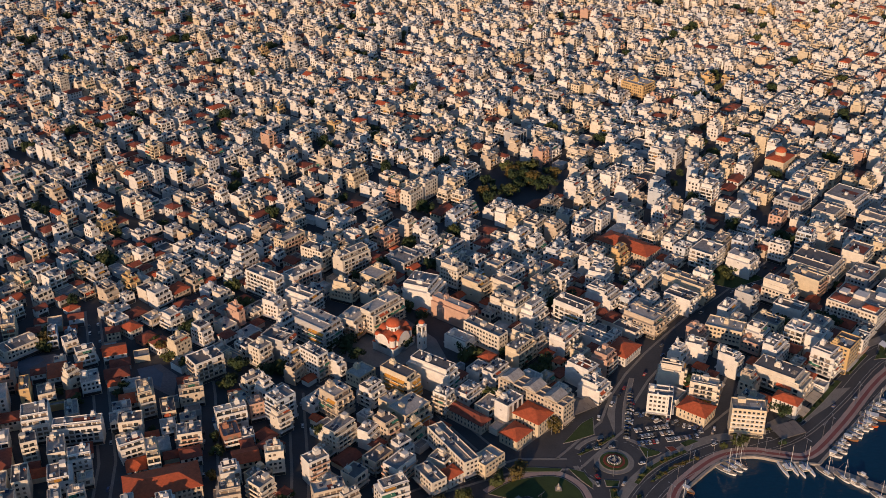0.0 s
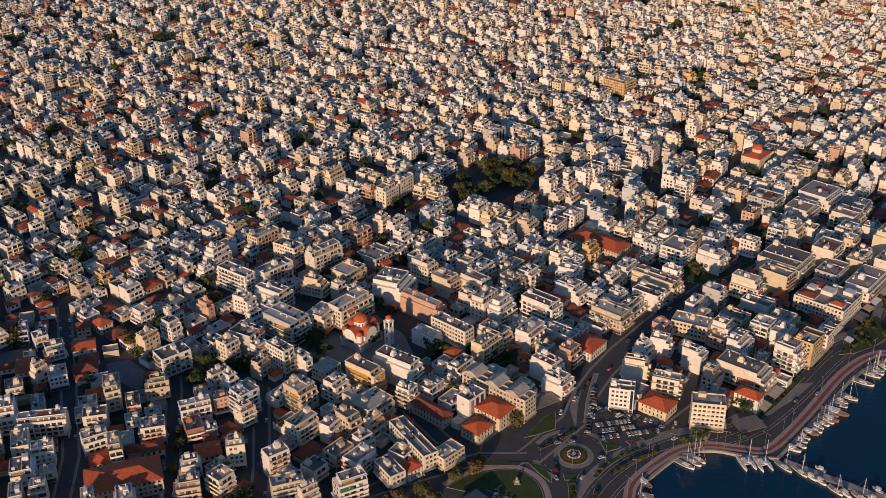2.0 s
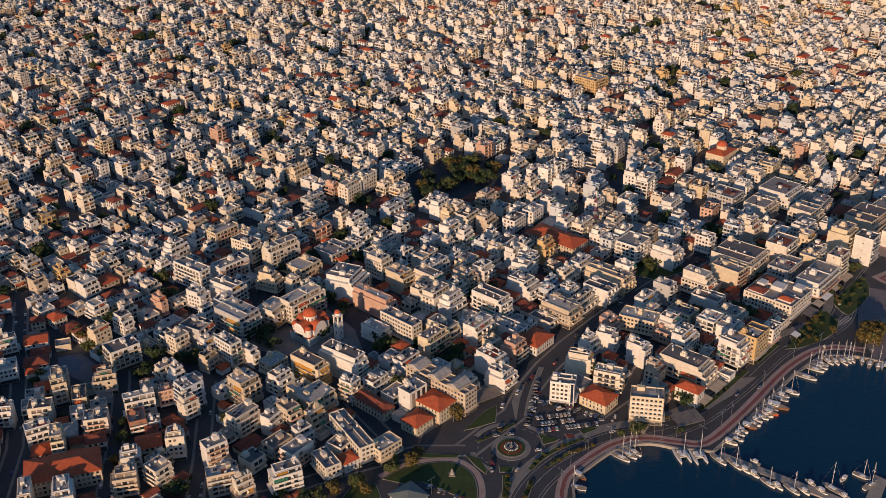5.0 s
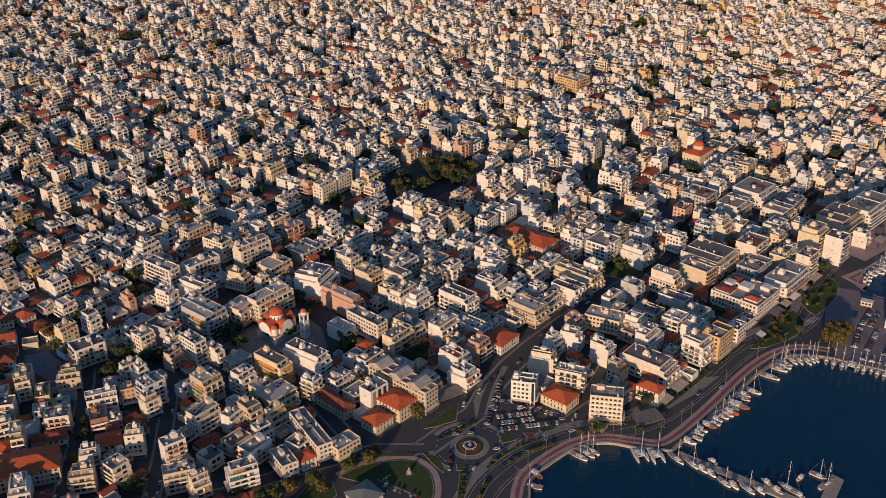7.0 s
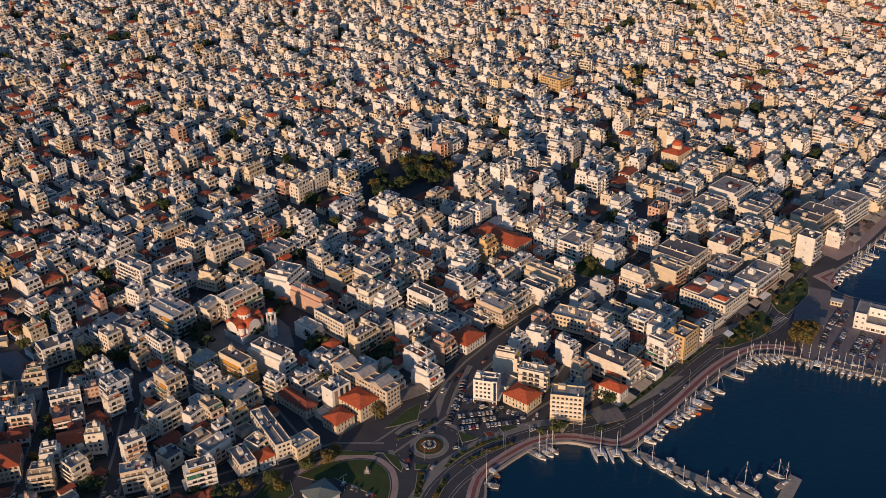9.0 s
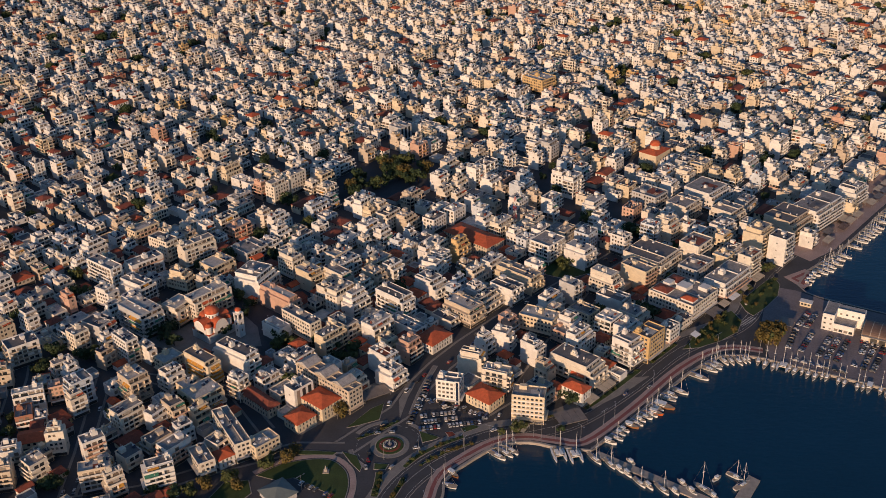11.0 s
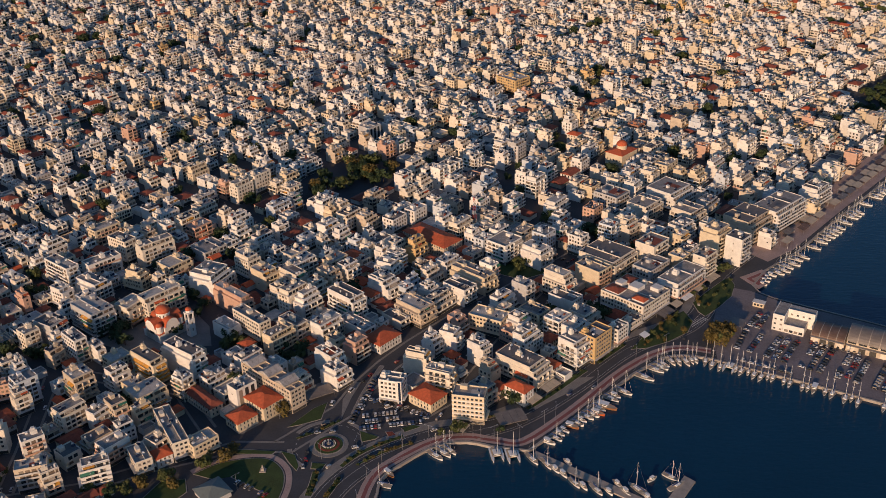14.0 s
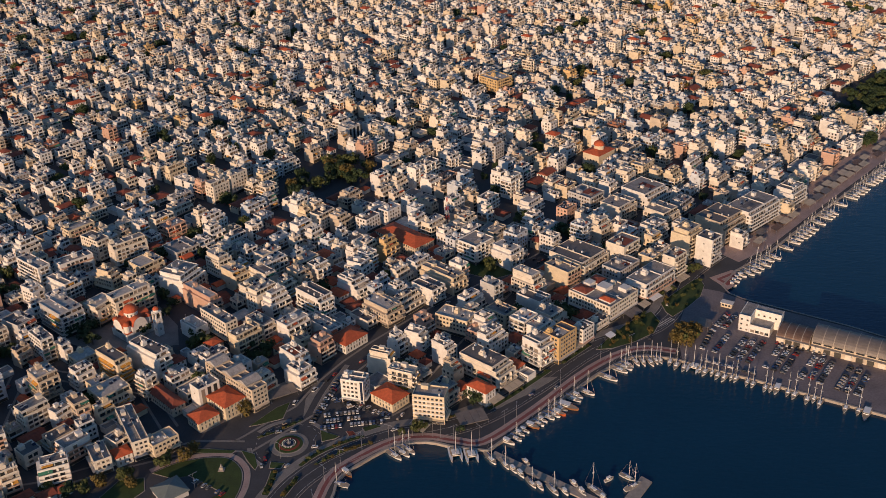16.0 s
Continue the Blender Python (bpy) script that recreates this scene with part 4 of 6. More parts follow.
building(-51.5, 411.2, 11.5, 8.0, 34.2, 5, "b", "white")
building(-43.6, 388.9, 15.5, 8.0, 17.4, 5, "b", "sand")
building(-345.0, 1002.0, 10.0, 10.5, 53.1, 7, "w", "warm_white")
building(89.3, 845.2, 14.5, 13.5, 47.7, 5, "s", "grey")
building(221.1, 971.9, 20.8, 25.5, 43.7, 5, "b", "ochre")
for v in (-0.30, 0.02, 0.36):
    part("roof_pavilion", Shape([WALLS["sand"]]).box(-5.0, 5.0, v * 43.3 - 4.2, v * 43.3 + 4.2, 14.2, 15.8, WALLS["sand"], bottom=False).hip(-5.3, 5.3, v * 43.3 - 4.5, v * 43.3 + 4.5, 16.05, 2.0, ROOF_GREY, gable=True), hall, "raised pavilion with a grey gable roof")
part("glazed_stair", Shape([GLASS]).box(-4.7 - 0.5, -4.7, -6.7, -6.7 + 2.6, 0.0, 15.6, WALLS["white"]).box(-4.7 - 0.56, -4.7 - 0.5, -6.7 + 0.5, -6.7 + 1.9, 1.0, 14.9, PANEL), tower_hotel, "white stair shaft with a dark glass strip")
for k in range(2, 6):
    part("facade_band", Shape([WALLS["white"]]).box(-5.0 - 0.18, -5.0, -8.7, 8.7, k * FLOOR - 0.1, k * FLOOR + 0.7, WALLS["white"]), corner_hotel)

# ---- the church ----
church = thing("church", pose(-13.9, 530.9, 0, 0, 0, 50) @ Matrix.Diagonal((0.9, 0.9, 0.92, 1)), "white church with red domes, barrel vaults and arched windows", "church")
HAND.append((-13.9, 530.9, 24, 22, 50))
W = WALLS["white"]
s = Shape([W]).box(-11, 11, -6, 6, 0, 9.5, W).box(-6, 6, -9, 9, 0, 9.5, W).box(-11, 11, -9, 9, 0, 6.0, W)
part("wall", s, church)


def vault(s, length, r, z, mat, n=10):
    verts = [(x, -r * math.cos(math.pi * k / n), z + r * math.sin(math.pi * k / n)) for x in (-length, length) for k in range(n + 1)]
    s.add(verts, [(k, n + 1 + k, n + 2 + k, k + 1) for k in range(n)], mat)
    s.add([(v[0] * 0.98, v[1], v[2]) for v in verts[:n + 1]], [tuple(range(n + 1))], W)
    s.add([(v[0] * 0.98, v[1], v[2]) for v in verts[n + 1:]], [tuple(range(n, -1, -1))], W)


s = Shape([TILE])
vault(s, 11.3, 5.2, 9.5, TILE)
s.at(pose(0, 0, 0, 0, 0, 90))
vault(s, 9.3, 5.2, 9.5, TILE)
part("vault_roof", s, church, "red tiled barrel vaults")
for qx in (-8.7, 8.7):
    for qy in (-7.5, 7.5):
        part("aisle_roof", Shape([TILE]).box(qx - 2.4, qx + 2.4, qy - 1.6, qy + 1.6, 6.0, 6.3, TILE), church)
s = Shape([W]).tube(0, 0, 12, 17.2, 4.6, 4.6, W, 16)
drum = part("drum", s, church)
for k in range(12):
    a = 30 * k
    put("window", WINDOWS[2], drum, 4.55 * math.sin(radians(a)), -4.55 * math.cos(radians(a)), 14.2, a)
part("main_dome", Shape([TILE]).tube(0, 0, 17.2, 17.6, 5.1, 5.1, TILE, 16).dome(0, 0, 17.6, 4.9, 3.8, TILE, 16, 6).tube(0, 0, 21.3, 23.2, 0.1, 0.1, METAL, 5), church, "round red main dome with a cross")
for qx, qy in ((-8.4, -6.2), (8.4, -6.2), (-8.4, 6.2), (8.4, 6.2)):
    t = part("corner_turret", Shape([W]).tube(qx, qy, 6, 11.4, 2.1, 2.1, W, 12), church)
    part("dome", Shape([TILE]).tube(qx, qy, 11.4, 11.7, 2.4, 2.4, TILE, 12).dome(qx, qy, 11.7, 2.3, 1.8, TILE, 12, 4), t, "small red dome")
for sgn, r in ((-1, 0), (1, 180)):
    for k, zz in ((-2.4, 4.5), (0, 6.0), (2.4, 4.5)):
        put("window", WINDOWS[1], church, k, sgn * 9.0, zz, r)
for k in (-2.4, 0, 2.4):
    put("window", WINDOWS[1], church, -11.0, k, 5.0, -90)
tower = thing("bell_tower", pose(2.9, 527.9, 0, 0, 0, 50), "white bell tower with a red dome beside the church", "bell tower")
part("shaft", Shape([W]).box(-2.1, 2.1, -2.1, 2.1, 0, 12, W), tower)
for qx in (-1.7, 1.7):
    for qy in (-1.7, 1.7):
        part("belfry_pier", Shape([W]).box(qx - 0.4, qx + 0.4, qy - 0.4, qy + 0.4, 12, 16, W), tower)
part("belfry_slab", Shape([W]).box(-2.3, 2.3, -2.3, 2.3, 16, 16.5, W), tower)
part("bell_chamber", Shape([SHOP]).box(-1.0, 1.0, -1.0, 1.0, 12, 15, SHOP), tower)
part("dome", Shape([TILE]).tube(0, 0, 16.5, 18, 1.7, 1.7, W, 10).tube(0, 0, 18, 18.2, 2.0, 2.0, TILE, 10).dome(0, 0, 18.2, 1.9, 1.7, TILE, 10, 4), tower)
for r in (0, -90):
    m = pose(0, 0, 0, 0, 0, r)
    for zz in (4, 8.5):
        ob = new("window", WINDOWS[2])
        ob.parent, ob.matrix_local = tower, m @ pose(0, -2.1, zz)
HAND.append((2.9, 527.9, 6, 6, 50))

# a second church further along the town, and a lattice mast
chapel = thing("church", pose(300.9, 785.0, 0, 0, 0, 48), "cream church with a red dome among the apartment blocks", "church")
part("wall", Shape([WALLS["cream"]]).box(-11, 11, -8, 8, 0, 11, WALLS["cream"]), chapel)
part("roof", Shape([TILE]).hip(-11.4, 11.4, -8.4, 8.4, 11.2, 2.5, TILE), chapel)
part("drum", Shape([WALLS["cream"]]).tube(0, 0, 11, 16, 4.2, 4.2, WALLS["cream"], 14), chapel)
part("dome", Shape([TILE]).tube(0, 0, 16, 16.3, 4.6, 4.6, TILE, 14).dome(0, 0, 16.3, 4.4, 3.4, TILE, 14, 5), chapel)
for k in range(5):
    put("window", WINDOWS[2], chapel, -8 + 4 * k, -8, 5.0)
    put("window", WINDOWS[2], chapel, -11, -5.6 + 2.8 * k, 5.0, -90)
HAND.append((300.9, 785.0, 24, 18, 48))
mast = thing("lattice_mast", pose(178.3, 662.6, 0, 0, 0, 20), "red and white steel lattice radio mast", "mast")
RED_PAINT = material("red_mast_paint", (0.45, 0.05, 0.03), 0.6)
for k in range(8):
    z0, r0, r1 = k * 3.4, 1.7 - 0.17 * k, 1.7 - 0.17 * (k + 1)
    s = Shape([RED_PAINT if k % 2 else MAST])
    mat = s.mats[0]
    for qx, qy in ((-1, -1), (1, -1), (1, 1), (-1, 1)):
        s.add([(qx * r0 - 0.1, qy * r0, z0), (qx * r0 + 0.1, qy * r0, z0), (qx * r1 + 0.1, qy * r1, z0 + 3.4), (qx * r1 - 0.1, qy * r1, z0 + 3.4), (qx * r0, qy * r0 + 0.15, z0), (qx * r1, qy * r1 + 0.15, z0 + 3.4)], [(0, 1, 2, 3), (1, 4, 5, 2), (4, 0, 3, 5)], mat)
    for (ax, ay), (bx, by) in (((-1, -1), (1, -1)), ((1, -1), (1, 1)), ((1, 1), (-1, 1)), ((-1, 1), (-1, -1))):
        s.add([(ax * r0, ay * r0, z0), (ax * r0, ay * r0, z0 + 0.2), (bx * r1, by * r1, z0 + 3.4), (bx * r1, by * r1, z0 + 3.2)], [(0, 1, 2, 3)], mat)
    part("lattice_section", s, mast)
HAND.append((178.3, 662.6, 5, 5, 20))

# ---- port building and sheds on the pier ----
PIER_ANG = -29.6
port = thing("port_office", pose(367.4, 525.0, 0, 0, 0, PIER_ANG) @ Matrix.Diagonal((0.86, 0.86, 0.84, 1)), "cream white three storey port office with flat roofs", "office building")
s = Shape([W]).box(-12, -4, -8, 12, 0, 12.5, W).box(-4, 14, 4, 12, 0, 12.0, W).box(-4, 10, -8, 4, 0, 6.0, W)
part("wall", s, port)
part("roof", Shape([ROOF_GREY]).box(-11.6, -4.2, -7.6, 11.6, 12.5, 12.56, ROOF_GREY).box(-4, 13.6, 4.3, 11.6, 12.0, 12.06, ROOF_GREY).box(-3.9, 9.7, -7.7, 3.9, 6.0, 6.06, ROOF_GREY), port)
s = Shape([W])
for a in ((-12, -4, -8, -7.7, 12.5), (-12, -11.7, -8, 12, 12.5), (-4.3, -4, -8, 4, 12.5), (-4, 14, 4, 4.3, 12), (-4, 10, -8, -7.7, 6)):
    s.box(*a[:4], a[4], a[4] + 0.8, W)
part("parapet", s, port)
for k in range(3):
    for j in range(2):
        put("window", WINDOWS[0], port, -10 + 4 * j, -8, 1.2 + 3.9 * k)
    for j in range(5):
        put("window", WINDOWS[0], port, -12, -5 + 3.6 * j, 1.2 + 3.9 * k, -90)
for j in range(4):
    put("window", WINDOWS[0], port, -1.5 + 4 * j, 4, 8.2)
    put("window", WINDOWS[1], port, -2 + 3.3 * j, -8, 1.0)
HAND.append((364.6, 526.5, 28, 24, PIER_ANG))


def shed(x, y, length, width, h, rise, bays, label, roofmat):
    """A long harbour shed with a ribbed barrel roof, along the pier."""
    root = thing("harbour_shed", pose(x, y, 0, 0, 0, PIER_ANG), label, "warehouse", "harbour sheds")
    part("wall", Shape([WALLS["sand"]]).box(0, length, 0, width, 0, h, WALLS["sand"]), root)
    n = 12
    s = Shape([roofmat])
    def ring(xx, grow):
        return [(xx, width / 2 - (width / 2 + 0.6 + grow) * math.cos(math.pi * k / n), h + (rise + grow) * math.sin(math.pi * k / n)) for k in range(n + 1)]
    s.add(ring(0, 0) + ring(length, 0), [(k, k + 1, n + 2 + k, n + 1 + k) for k in range(n)] + [tuple(range(n + 1)), tuple(range(2 * n + 1, n, -1))], roofmat)
    part("roof", s, root, "grey sheet barrel roof")
    for b in range(bays + 1):
        xx = b * length / bays
        r = Shape([STONE])
        r.add(ring(max(0, xx - 0.25), 0.35) + ring(min(length, xx + 0.25), 0.35), [(k, k + 1, n + 2 + k, n + 1 + k) for k in range(n)], STONE)
        part("roof_rib", r, root)
    for b in range(bays):
        xx = (b + 0.5) * length / bays
        part("shed_door", Shape([SHOP]).box(xx - 1.9, xx + 1.9, -0.08, 0.02, 0.1, 4.2, SHOP if b % 3 else WALLS["warm_white"]), root)
        part("clerestory", Shape([GLASS]).box(xx - 2.3, xx + 2.3, -0.06, 0.02, h - 1.5, h - 0.4, GLASS), root)
    part("canopy", Shape([STONE]).box(0, length, -2.2, 0, 4.7, 4.95, STONE), root)
    return root


cx, cy = math.cos(radians(PIER_ANG)), math.sin(radians(PIER_ANG))
shed(368.8 + 6 * cx, 512.7 + 6 * cy, 19, 16, 5.0, 3.0, 4, "low brown roofed harbour shed beside the port office", SHED_BROWN)
shed(368.8 + 26 * cx, 512.7 + 26 * cy, 96, 17, 7.0, 5.2, 16, "long harbour shed with a grey ribbed barrel roof", SHED)

# ---- the town beyond: blocks of lots on the street grid ----
AXIS = 48.5
ux, uy = math.cos(radians(AXIS)), math.sin(radians(AXIS))
WATERFRONT = [(98.4, 341.3), (128.4, 402.5), (173.3, 432.5), (203.3, 444.7), (235.2, 475.7), (258.0, 502.2), (302.4, 554.0), (367.7, 611.6), (400.8, 641.5), (441.2, 688.8), (494.5, 753.4), (551.1, 820.4), (1122.3, 1508.5)]
AVENUE = [(75.2, 417.0), (103.3, 447.4), (112.6, 470.1), (125.0, 491.5), (140.5, 512.6), (156.3, 531.1), (177.4, 554.6), (198.3, 573.3), (228.6, 603.3), (249.7, 624.8)]
STREET_L = [[(-152.9, 382.2), (-159.3, 427.8), (-177.6, 487.6), (-207.2, 581.1)], [(-101.6, 382.2), (-106.2, 421.2), (-117.6, 484.3), (-128.1, 526.3)], [(-57.4, 382.3), (-60.1, 415.7), (-68.6, 484.4)], [(-58.6, 487.7), (9.3, 469.0), (33.2, 432.4)], [(-252.6, 330.2), (-23.2, 385.7), (11.0, 402.4), (51.2, 418.0), (75.2, 417.0)], [(143.3, 440.3), (167.2, 462.5), (198.9, 526.4), (224.5, 570.4)]]
YARDS = [[(-240.8, 525.5), (-216.0, 531.3), (-208.8, 524.1), (-224.0, 503.9)], [(-163.2, 512.6), (-150.7, 517.5), (-138.4, 504.9), (-136.2, 483.2), (-157.1, 499.2)]]
KEEP_OUT = YARDS + [[(180.0, 426.0), (208.0, 441.0), (203.0, 451.0), (186.0, 446.0)], [(51.2, 428.0), (63.2, 382.4), (128.4, 382.5), (163.3, 432.5), (153.3, 447.0), (115.3, 487.9), (97.3, 476.8), (63.3, 440.2)], [(-53.9, 568.0), (-58.3, 519.7), (-26.5, 502.1), (33.5, 513.2), (29.6, 544.0), (-6.1, 570.3)], [(54.5, 725.8), (116.4, 741.3), (123.1, 784.3), (79.7, 798.1), (46.2, 758.6)], [(174.6, 606.5), (208.5, 586.8), (238.2, 603.2), (207.2, 629.4)], [(3.1, 426.9), (4.5, 276.2), (142.9, 276.3), (143.4, 402.6), (63.2, 421.4)], [(243.2, 469.1), (332.5, 537.5), (336.7, 603.3), (302.2, 570.4), (264.8, 521.0)], [(523.7, 878.7), (555.3, 942.7), (635.3, 1015.6), (672.1, 995.0), (585.3, 879.7), (549.5, 863.1)]]
yard_slabs = Shape([QUAY_PAVING])
for y_points in YARDS:
    slab(y_points, 0.0, 0.1, PIER, yard_slabs)
    slab([(0.35 * y_points[0][0] + 0.65 * p[0], 0.35 * y_points[0][1] + 0.65 * p[1]) for p in y_points], 0.1, 0.13, COURT_PAINT, yard_slabs)
thing("school_yard", Matrix.Identity(4), "grey blue asphalt school playground with a painted court", "yard", kind="structure", data=yard_slabs.mesh("school_yard"))
walks = Shape([PAVING])
for l, r in [(AVENUE, 6.0)] + [(q, 3.4) for q in STREET_L]:
    for sgn in (-1, 1):
        ribbon(l, *((r + 1.5, r) if sgn > 0 else (-r, -r - 1.5)), 0.13, PAVING, walks)
thing("street_pavement", Matrix.Identity(4), "narrow grey pavements along the town streets", "pavement", kind="structure", data=walks.mesh("street_pavement"))
FOOT = []
for hx, hy, w, d, a in HAND:
    FOOT.append((hx, hy, w, d, math.cos(radians(a)), math.sin(radians(a))))
GRID = collections.defaultdict(list)
for f in FOOT:
    for i in range(int((f[0] - 45) // 40), int((f[0] + 45) // 40) + 1):
        for j in range(int((f[1] - 45) // 40), int((f[1] + 45) // 40) + 1):
            GRID[i, j].append(f)


def free(x, y, w, d, ang):
    """Whether a lot lies clear of hand-built things, roads, parks and the sea."""
    if y < 345 and x > 40:
        return False
    c, s_ = math.cos(radians(ang)), math.sin(radians(ang))
    # seaward of the waterfront line
    for (ax, ay), (bx, by) in zip(WATERFRONT, WATERFRONT[1:]):
        if min(ay, by) - 1 <= y <= max(ay, by) + 1:
            t = (y - ay) / (by - ay)
            if x > ax + t * (bx - ax) - 9:
                return False
    pts = [(x + c * w * i - s_ * d * j, y + s_ * w * i + c * d * j) for i in (-0.5, -0.17, 0.17, 0.5) for j in (-0.5, -0.17, 0.17, 0.5)]
    for px, py in pts:
        if any(inside(px, py, k) for k in KEEP_OUT):
            return False
        for fx, fy, fw, fd, fc, fs in GRID.get((int(px // 40), int(py // 40)), ()):
            dx, dy = px - fx, py - fy
            if abs(dx * fc + dy * fs) < fw / 2 + 0.3 and abs(-dx * fs + dy * fc) < fd / 2 + 0.3:
                return False
    if y < 752 and (near_line(x, y, AVENUE, 6.8 + d / 2) or any(near_line(x, y, l, 4.0 + d / 2) for l in STREET_L)):
        return False
    return True


def tint_for(rng):
    r = rng.random()
    table = (("white", 0.42), ("warm_white", 0.28), ("cream", 0.12), ("sand", 0.05), ("grey", 0.04), ("pale_blue", 0.04), ("salmon", 0.02), ("ochre", 0.012), ("brick", 0.006))
    for k, p in table:
        if r < p:
            return k
        r -= p
    return "white"


def claim(x, y, w, d, ang):
    f = (x, y, w, d, math.cos(radians(ang)), math.sin(radians(ang)))
    for i in range(int((x - 15) // 40), int((x + 15) // 40) + 1):
        for j in range(int((y - 15) // 40), int((y + 15) // 40) + 1):
            GRID[i, j].append(f)


rng = random.Random(11)
town = Shape(list(WALLS.values()) + ROOFS + [GLASS, SHUTTER, SHOP, METAL, PANEL])
yards = []
near_fill = 0
BLOCK_U, BLOCK_V = 60.0, 29.0


def lot(x, y, w, d, ang, rng, usual=4):
    global near_fill
    if y < 300 or not free(x, y, w, d, ang):
        return
    far_left = x < -60 - 0.1 * (y - 400)
    r = rng.random()
    low = 0.32 if far_left and y > 545 else 0.16
    floors = rng.choice((1, 2, 2)) if r < low else max(2, usual + rng.choice((-1, 0, 0, 0, 1)))
    roof = rng.choice((ROOF_GREY, ROOF_LIGHT, ROOF_LIGHT, ROOF_GREY, ROOF_DARK))
    if floors <= 2:
        roof = rng.choice((TILE, TILE_OLD, ROOF_LIGHT, ROOF_GREY) if y < 620 else (TILE_OLD, ROOF_DARK, ROOF_LIGHT, ROOF_GREY, ROOF_GREY))
    elif floors == 3 and rng.random() < 0.12:
        roof = rng.choice((TILE, TILE_OLD))
    tint = tint_for(rng)
    for i in range(int((x - 15) // 40), int((x + 15) // 40) + 1):
        for j in range(int((y - 15) // 40), int((y + 15) // 40) + 1):
            GRID[i, j].append((x, y, w, d, math.cos(radians(ang)), math.sin(radians(ang))))
    if rng.random() < 0.05:
        yards.append((x, y))
        return
    if near_fill < 30 and 384 < y < 600 and -215 < x < 330:
        near_fill += 1
        building(x, y, w, d, ang, floors, "r" if roof in (TILE, TILE_OLD) else rng.choice("bbbwn"), tint, roof, detail=1)
    else:
        far_building(town, x, y, w, d, ang, floors, rng, tint, roof)


def block(cx, cy, bu, bv, ang, rng):
    """Two street fronts of joined houses, with low annexes and trees in the court between them."""
    c, s_ = math.cos(radians(ang)), math.sin(radians(ang))
    usual = rng.choice((3, 3, 4) if cx < -60 - 0.1 * (cy - 400) and cy > 545 else (4, 4, 5) if cy < 620 else (3, 4, 4, 5) if cy < 850 else (3, 3, 4, 4))
    for row in (-1, 1):
        u = -bu / 2 + 0.3
        while u < bu / 2 - 5:
            w = rng.uniform(6.0, 12.0) if cx < -40 else rng.uniform(7.0, 18.0) if cy < 800 else rng.uniform(6.0, 14.0)
            if bu / 2 - u - w < 5:
                w = bu / 2 - u
            d = rng.uniform(bv * 0.38, bv * 0.47)
            v = row * (bv / 2 - d / 2 - rng.choice((0.0, 0.0, 0.8)))
            uu = u + w / 2
            lot(cx + c * uu - s_ * v, cy + s_ * uu + c * v, w - 0.1, d, ang, rng, usual)
            u += w + rng.choice((0.0, 0.0, 0.0, 0.0, 2.5))
    for k in range(int(bu / 9)):
        uu = -bu / 2 + 4.5 + 9 * k
        w, d = rng.uniform(4.5, 8.5), rng.uniform(3.5, 6.0)
        x, y = cx + c * uu, cy + s_ * uu
        if y < 300 or not free(x, y, w, d, ang):
            continue
        if rng.random() < 0.62:
            far_building(town, x, y, w, d, ang, 1, rng, tint_for(rng), rng.choice((TILE_OLD, TILE_OLD, TILE, ROOF_DARK, ROOF_GREY)))
            claim(x, y, w, d, ang)
        elif rng.random() < 0.5:
            yards.append((x, y))


def in_left_zone(x, y):
    return x < -85 and y < 495 or x < -162 and y < 568


for iu in range(-25, 50):
    for iv in range(-32, 64):
        uu, vv = iu * BLOCK_U + 20, iv * BLOCK_V - 4
        x, y = ux * uu - uy * vv, uy * uu + ux * vv
        if not (310 < y < 1460 and -262 - 0.345 * (y - 400) < x < 440 + 0.335 * (y - 400)):
            continue
        if in_left_zone(x, y):
            continue
        turn = AXIS + 4.0 * math.sin(x * 0.004 + 1.0) * (1 if y > 630 else 0.3)
        block(x, y, BLOCK_U - rng.uniform(4.5, 6.5), BLOCK_V - rng.uniform(4.0, 5.5), turn, rng)
for iu in range(-5, 3):
    for iv in range(-3, 6):
        c, s_ = math.cos(radians(17)), math.sin(radians(17))
        uu, vv = iu * 47.0 + 3, iv * 40.0 + 4
        x, y = -129 + c * uu - s_ * vv, 451 + s_ * uu + c * vv
        if in_left_zone(x, y) or (y < 384 and x < -20):
            block(x, y, 39, 35, 17, rng)
# unseen town blocks this side of the streets, towards the sun, added for shade
for iu in range(-9, 10):
    for iv in range(-5, 1):
        x, y = -215 + iu * 23 - iv * 5, 352 + iv * 26 + iu * 6
        if x < -14 - 0.16 * (384 - y) and y < 366 and free(x, y, 17, 13, 17):
            far_building(town, x, y, rng.uniform(13, 20), 13, 17, rng.choice((3, 4, 5, 5, 6)), rng, tint_for(rng), rng.choice((ROOF_GREY, ROOF_LIGHT)))

# ---- small houses and sheds filling the yards of the near town ----
rng = random.Random(23)
houses = 0
for k in range(9000):
    x, y = rng.uniform(-245, 330), rng.uniform(376, 666)
    ang = 17 if in_left_zone(x, y) else AXIS
    for w, d in ((13, 11), (10, 9), (7.5, 6.5)):
        ww, dd = w * rng.uniform(0.85, 1.15), d * rng.uniform(0.85, 1.15)
        if free(x, y, ww, dd, ang):
            tall = rng.random() < 0.25 and w > 9
            floors = rng.choice((3, 4)) if tall else rng.choice((1, 1, 2, 2))
            roof = rng.choice((ROOF_GREY, ROOF_LIGHT)) if tall or rng.random() < 0.35 else rng.choice((TILE, TILE_OLD, TILE_OLD))
            if houses < 28 and y < 568:
                houses += 1
                building(x, y, ww, dd, ang, floors, "r" if roof in (TILE, TILE_OLD) else rng.choice("wn"), tint_for(rng), roof, detail=1)
            else:
                far_building(town, x, y, ww, dd, ang, floors, rng, tint_for(rng), roof)
            claim(x, y, ww, dd, ang)
            break
